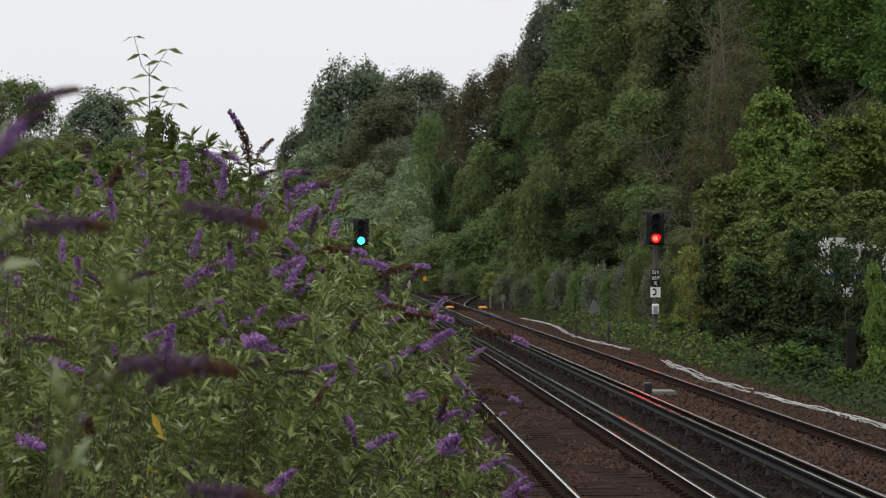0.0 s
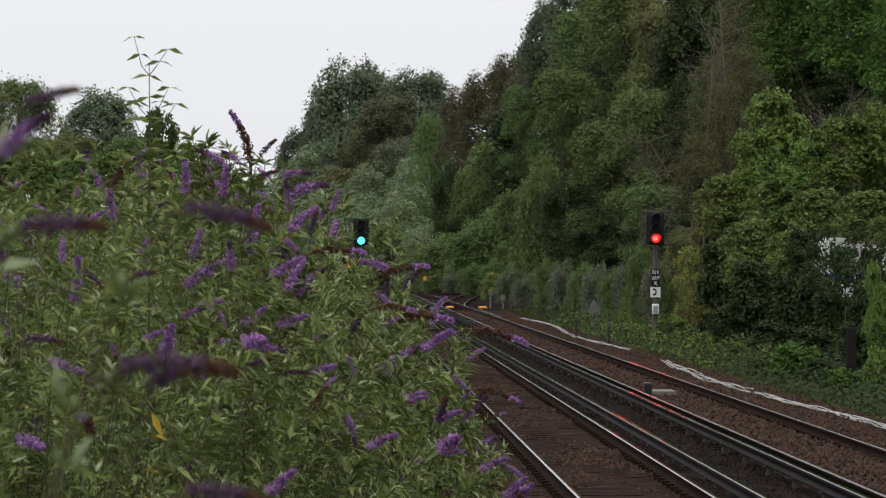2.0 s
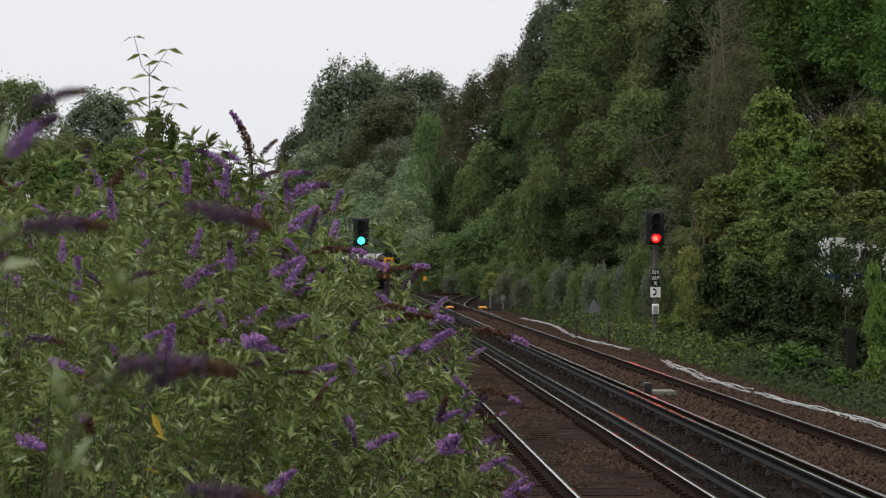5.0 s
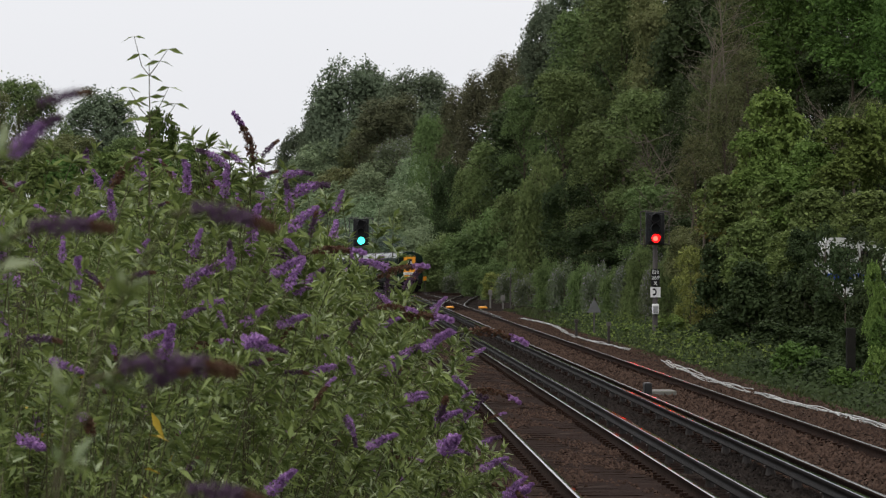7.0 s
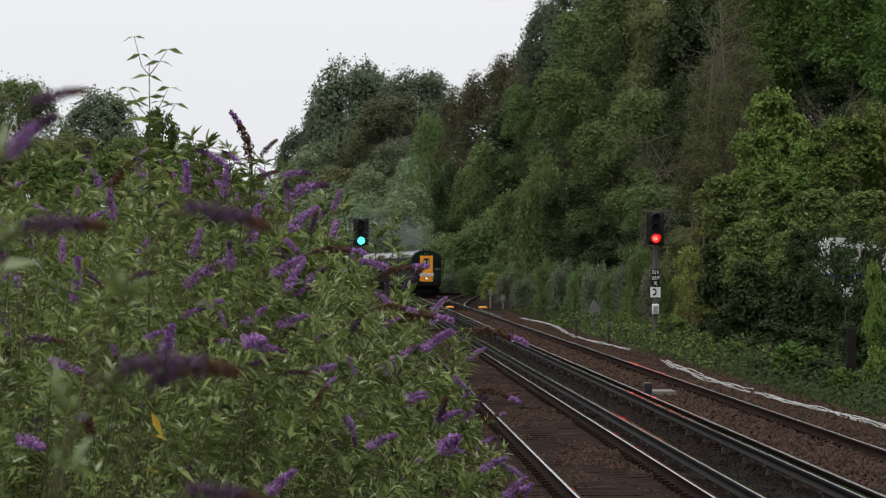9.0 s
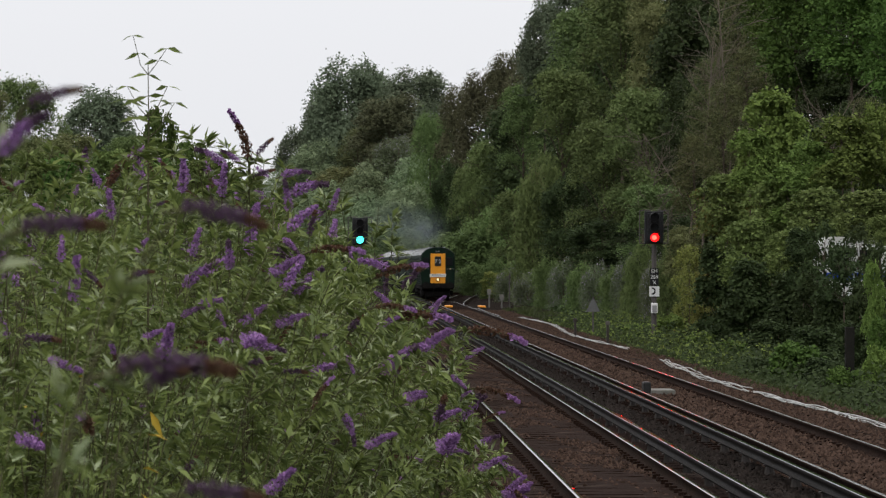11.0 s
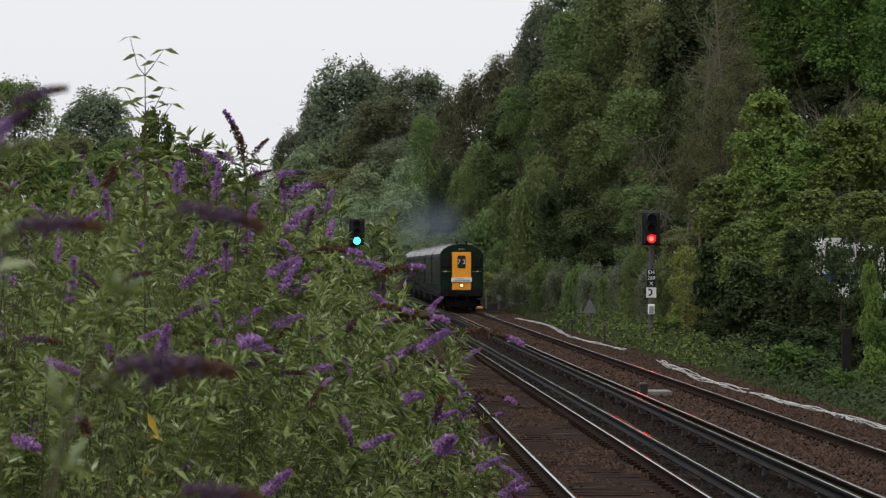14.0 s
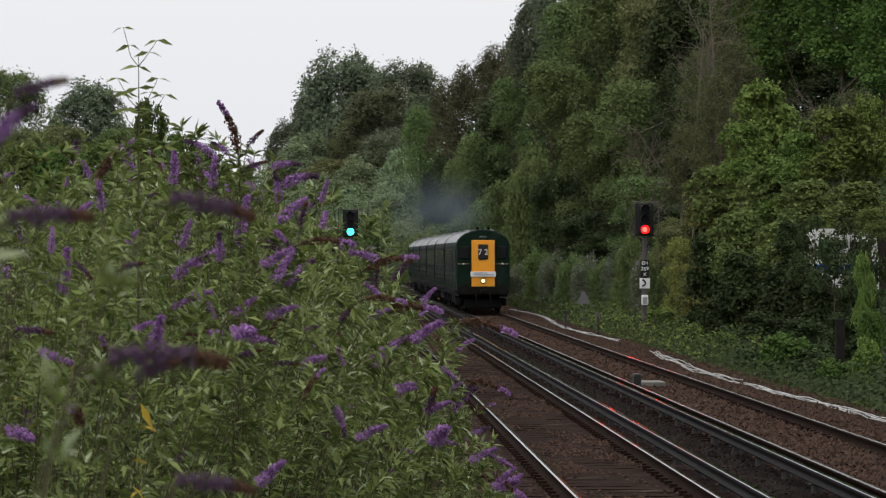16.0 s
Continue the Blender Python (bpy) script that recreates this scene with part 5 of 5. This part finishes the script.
# ---- undergrowth, weeds, grass ----
def undergrowth():
    rng = np.random.default_rng(61)
    n = 60000
    y = 75 * (560 / 75) ** rng.uniform(0, 1, n)
    o = 5.2 + 26 * rng.uniform(0, 1, n) ** 1.3
    x = lane(y) + o
    z = ground_z(x, y) + rng.uniform(0, 0.5, n) * np.clip((o - 5) / 2, 0.2, 1)
    v, f = blades(rng, np.stack([x, y, z], 1), np.tile((-0.3, -0.5, 0.7), (n, 1)), 0.26)
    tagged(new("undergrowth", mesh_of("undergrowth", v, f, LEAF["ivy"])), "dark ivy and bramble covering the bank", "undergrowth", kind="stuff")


def tufts(name, n, y0, y1, o0, o1, high, material, label, seed):
    """Upright thin blades in uneven tufts."""
    rng = np.random.default_rng(seed)
    c = n // 14
    cy = y0 * (y1 / y0) ** rng.uniform(0, 1, c)
    co = rng.uniform(o0, o1, c)
    size = rng.uniform(0.35, 1.25, c) * np.clip((co - o0) / 0.7 + 0.35, 0.3, 1.2)
    k = rng.integers(0, c, n)
    y = cy[k] + rng.normal(0, 0.16, n)
    x = lane(y) + co[k] + rng.normal(0, 0.16, n)
    z = ground_z(x, y) - 0.01
    h = high * size[k] * rng.uniform(0.5, 1.2, n)
    a = rng.uniform(0, 6.28, n)
    w = rng.uniform(0.012, 0.04, n)
    lean = rng.normal(0, 0.35, (n, 2)) * h[:, None]
    base = np.stack([x, y, z], 1)
    d = np.stack([np.cos(a) * w, np.sin(a) * w, 0 * a], 1)
    tip = base + np.stack([lean[:, 0], lean[:, 1], h], 1)
    mid = base * 0.5 + tip * 0.5 + np.stack([-lean[:, 0] * 0.2, 0 * a, h * 0.08], 1)
    v = np.stack([base - d, base + d, mid + d * 0.8, mid - d * 0.8, tip], 1).reshape(-1, 3)
    f = (np.arange(n)[:, None, None] * 5 + np.array([(0, 1, 2), (0, 2, 3), (3, 2, 4)])[None]).reshape(-1, 3)
    tagged(new(name, mesh_of(name, v, f, material)), label, name.replace("_", " "), kind="stuff")


undergrowth()
tufts("grass", 5000, 100, 240, 2.9, 4.6, 0.2, M_GRASS, "rough green grass on the verge", 62)
tufts("lineside_weeds", 4000, 62, 150, 2.5, 3.3, 0.1, M_GRASS, "low weeds creeping over the ballast edge", 63)


def broad_weeds(seed, n, leaf, near, label):
    rng = np.random.default_rng(seed)
    y = near * (190 / near) ** rng.uniform(0, 1, n)
    o = rng.uniform(3.0, 6.4, n)
    x = lane(y) + o
    clump = 0.5 + 0.5 * np.sin(x * 3.1 + y * 0.9) * np.sin(y * 1.7 - x)
    z = ground_z(x, y) + rng.uniform(0.0, 0.75, n) * clump ** 1.5 * np.clip((o - 2.9) / 1.2, 0.15, 1)
    v, f = blades(rng, np.stack([x, y, z], 1), np.tile((-0.1, -0.4, 0.9), (n, 1)), 0.11)
    tagged(new("broad_leaved_weeds", mesh_of("broad_leaved_weeds", v, f, LEAF[leaf])), label, "weeds", kind="stuff")


broad_weeds(64, 8000, "maple", 104, "bright green broad-leaved weeds on the verge")
broad_weeds(65, 26000, "ivy", 70, "dark ivy creeping over the verge")


# ---- points and crossing where the siding leaves ----
def siding():
    t = empty("siding_track", Matrix(), "worn siding rails leaving the line over a crossing", "railway track", kind="structure")
    runs = (((7.52, 240), (8.0, 256), (9.3, 285), (11.2, 322), (13.2, 360)), ((6.05, 240), (6.55, 256), (7.85, 285), (9.75, 322), (11.7, 360)),
            ((3.3, 395), (5.4, 372), (8.0, 357), (11.3, 341), (15, 327)), ((3.3, 380), (5.4, 359), (8.0, 345), (11.3, 330)),
            ((2.63, 330), (3.6, 305), (5.2, 275), (6.0, 256)), ((4.1, 330), (5.0, 305), (6.6, 275), (7.45, 256)),
            ((7.75, 190), (7.72, 215), (7.85, 224)))
    for run in runs:
        p = np.array(run, float)
        q = np.linspace(0, len(p) - 1, 14)
        x, y = np.interp(q, np.arange(len(p)), p[:, 0]), np.interp(q, np.arange(len(p)), p[:, 1])
        prof = np.asarray(RAIL) * (1.0, 1.0)
        k = len(prof)
        v = np.stack([x[:, None] + prof[None, :, 0] * 1.3, np.repeat(y[:, None], k, 1), np.repeat(prof[None, :, 1], len(x), 0) + 0.004], -1).reshape(-1, 3)
        i, j = np.meshgrid(np.arange(len(x) - 1), np.arange(k), indexing="ij")
        a, b = i * k + j, i * k + (j + 1) % k
        child("rail", mesh_of("rail", v, np.stack([a, b, b + k, a + k], -1).reshape(-1, 4), M_RUST, M_RAIL_WORN, slots=np.isin(j.ravel(), (7,))), t)


siding()

# ---- exhaust smoke that drifts behind the leading car ----
M_SMOKE = bpy.data.materials.new("thin_exhaust_smoke")
M_SMOKE.use_nodes = True


def smoke_material():
    """Fades out from the middle of each puff, broken by soft noise."""
    n, l = M_SMOKE.node_tree.nodes, M_SMOKE.node_tree.links
    n.clear()
    out, mix = n.new("ShaderNodeOutputMaterial"), n.new("ShaderNodeMixShader")
    clear, grey = n.new("ShaderNodeBsdfTransparent"), n.new("ShaderNodeBsdfDiffuse")
    grey.inputs["Color"].default_value = (0.17, 0.20, 0.25, 1)
    tc, flat, ball = n.new("ShaderNodeTexCoord"), n.new("ShaderNodeMapping"), n.new("ShaderNodeTexGradient")
    flat.inputs["Scale"].default_value = (1, 0, 1)
    ball.gradient_type = "QUADRATIC_SPHERE"
    l.new(tc.outputs["Object"], flat.inputs["Vector"])
    l.new(flat.outputs[0], ball.inputs["Vector"])
    cloud = n.new("ShaderNodeTexNoise")
    cloud.inputs["Scale"].default_value = 1.6
    l.new(tc.outputs["Object"], cloud.inputs["Vector"])
    thick = n.new("ShaderNodeMath")
    thick.operation = "MULTIPLY"
    l.new(ball.outputs["Fac"], thick.inputs[0])
    l.new(cloud.outputs["Fac"], thick.inputs[1])
    thin = n.new("ShaderNodeMath")
    thin.operation = "MULTIPLY"
    thin.inputs[1].default_value = 0.5
    l.new(thick.outputs[0], thin.inputs[0])
    l.new(thin.outputs[0], mix.inputs[0])
    l.new(clear.outputs[0], mix.inputs[1])
    l.new(grey.outputs[0], mix.inputs[2])
    l.new(mix.outputs[0], out.inputs["Surface"])


smoke_material()
SMOKE = []


def smoke():
    rng = np.random.default_rng(71)
    for back, aside, high, size in ((24, -0.3, 4.7, 1.6), (58, 0.2, 5.6, 2.4), (100, -0.4, 6.0, 3.4)):
        bm = bmesh.new()
        bmesh.ops.create_icosphere(bm, subdivisions=3, radius=1.0)
        s = rng.uniform(0, 6, 3)
        for v in bm.verts:
            v.co *= 1 + 0.1 * noise.noise(v.co * 1.6 + Vector(s))
        me = bpy.data.meshes.new("smoke_puff")
        bm.to_mesh(me)
        bm.free()
        me.materials.append(M_SMOKE)
        me.polygons.foreach_set("use_smooth", np.ones(len(me.polygons), bool))
        puff = new("smoke_puff", me)
        puff.scale = (size * 1.3, size * 0.8, size)
        tagged(puff, "thin blue-grey diesel exhaust drifting over the roofs", "smoke", "exhaust smoke")
        SMOKE.append((puff, back, aside, high))


smoke()


# ---- sleepers and ballast ----
def sleepers(track, middle, near, far):
    bm = bmesh.new()
    box(bm, 0, 0, -0.225, 2.5, 0.25, 0.1)
    for x in (-0.7525, 0.7525):
        for s in (-1, 1):
            box(bm, x + s * 0.11, 0, -0.15, 0.09, 0.13, 0.06)
    me = bpy.data.meshes.new("sleeper")
    bm.to_mesh(me)
    bm.free()
    me.materials.append(M_SLEEPER)
    y = near
    for _ in range(145):
        child("sleeper", me, track).location = (float(lane(y)) + middle, y, 0.0)
        y += 0.65
    rest = bmesh.new()
    while y < far:
        box(rest, float(lane(y)) + middle, y, -0.225, 2.5, 0.25, 0.1)
        y += 0.65
    ob = part("sleeper_run", rest, M_SLEEPER, track)
    tagged(ob, kind="stuff")


def ballast(name, n, x0, x1, y0, y1, size, material, label, seed, patchy=0.0, lift=0.0):
    rng = np.random.default_rng(seed)
    y = y0 * (y1 / y0) ** rng.uniform(0, 1, n)
    o = rng.uniform(x0, x1, n)
    if patchy:
        hole = np.sin(y * 0.75 + 2 * np.sin(o * 2.2)) * np.sin(o * 3.3 + y * 0.35) + rng.normal(0, 0.25, n)
        y, o = y[hole > patchy], o[hole > patchy]
    x = lane(y) + o
    z = ground_z(x, y) + lift + rng.uniform(0.0, 0.035, len(y))
    v, f = chunk(rng, np.stack([x, y, z], 1), size)
    tagged(new(name, mesh_of(name, v, f, material)), label, "ballast", kind="stuff")


def bed(track, middle):
    """Trodden dirt that almost buries the sleepers."""
    rng = np.random.default_rng(85)
    xs, ys = np.linspace(-1.3, 1.3, 14), np.concatenate([np.arange(30, 140, 0.32), np.arange(140, 330, 4.0)])
    x, y = np.meshgrid(xs, ys, indexing="ij")
    z = -0.178 + 0.006 * np.sin(x * 3 + y * 0.6) * np.sin(y * 0.23 + x) + rng.normal(0, 0.005, x.shape)
    a = (np.arange(len(xs) - 1)[:, None] * len(ys) + np.arange(len(ys) - 1)[None]).ravel()
    f = np.stack([a, a + len(ys), a + len(ys) + 1, a + 1], 1)
    v = np.stack([x + lane(y) + middle, y, z], -1).reshape(-1, 3)
    child("track_bed", mesh_of("track_bed", v, f, M_DIRT, smooth=True), track, "trodden brown dirt between the sleepers")


bed(TRACK_NEAR, -3.40)
sleepers(TRACK_NEAR, -3.40, 40, 330)
sleepers(TRACK_FAR, 0.0, 58, 330)
ballast("ballast_stones", 18000, 1.5, 2.9, 50, 230, 0.036, M_STONE, "loose brown ballast stones beside the cables", 86)
ballast("ballast_stones", 28000, -1.05, 1.5, 44, 230, 0.04, M_STONE, "loose brown ballast stones between the rails", 81, 0.0, 0.04)
ballast("ballast_stones", 18000, -2.55, -0.85, 42, 180, 0.036, M_STONE_DARK, "oily dark ballast stones between the tracks", 82)
ballast("ballast_stones", 22000, -4.1, -2.7, 41, 150, 0.028, M_STONE, "scattered stones lying on the near track bed", 83, 0.25, 0.04)
ballast("ballast_stones", 9000, -5.6, -4.2, 41, 120, 0.045, M_STONE, "brown ballast stones on the shoulder", 84)


# ---- what moves ----
def front_at(t):
    """Where the train's face is along the line."""
    return 174.8 + 19.96 * (16 - t)


def motions():
    for i, car in enumerate(CARS):
        rows = []
        for k in range(33):
            y = front_at(k * 0.5) + CAR / 2 + 0.1 + PITCH * i
            slope = float(lane(y + 8) - lane(y - 8)) / 16
            rows.append((k * 0.5, pose(float(lane(y)), y, 0, 0, 0, -math.degrees(math.atan(slope)))))
        walk(car, rows)
    for puff, back, aside, high in SMOKE:
        rows = []
        for k in range(17):
            y = front_at(k) + back
            rows.append((k, pose(float(lane(y)) + aside, y, high + 0.15 * math.sin(k * 0.7 + back), 0, 0, 8 * math.sin(k * 0.4 + back))))
        walk(puff, rows)
    # a light wind leans the upper flower spikes slowly
    drift = ((0, 0), (2, 0.010), (4, 0.015), (5.5, 0.02), (7, 0.027), (8, 0.032), (9, 0.017), (11.5, 0.004), (12.5, -0.004), (14, -0.01), (15, 0.0), (16, 0.003))
    for k, (spike, m, sway) in enumerate(SWAY):
        rows = []
        for t, d in drift:
            d = d * (0.6 + 0.4 * math.cos(k * 1.3)) + 0.004 * math.sin(t * 1.7 + k)
            rows.append((t, Matrix.Translation((d, 0, -d * 0.1)) @ m @ pose(0, 0, 0, 0, 60 * d, 0)))
        walk(spike, rows)


motions()
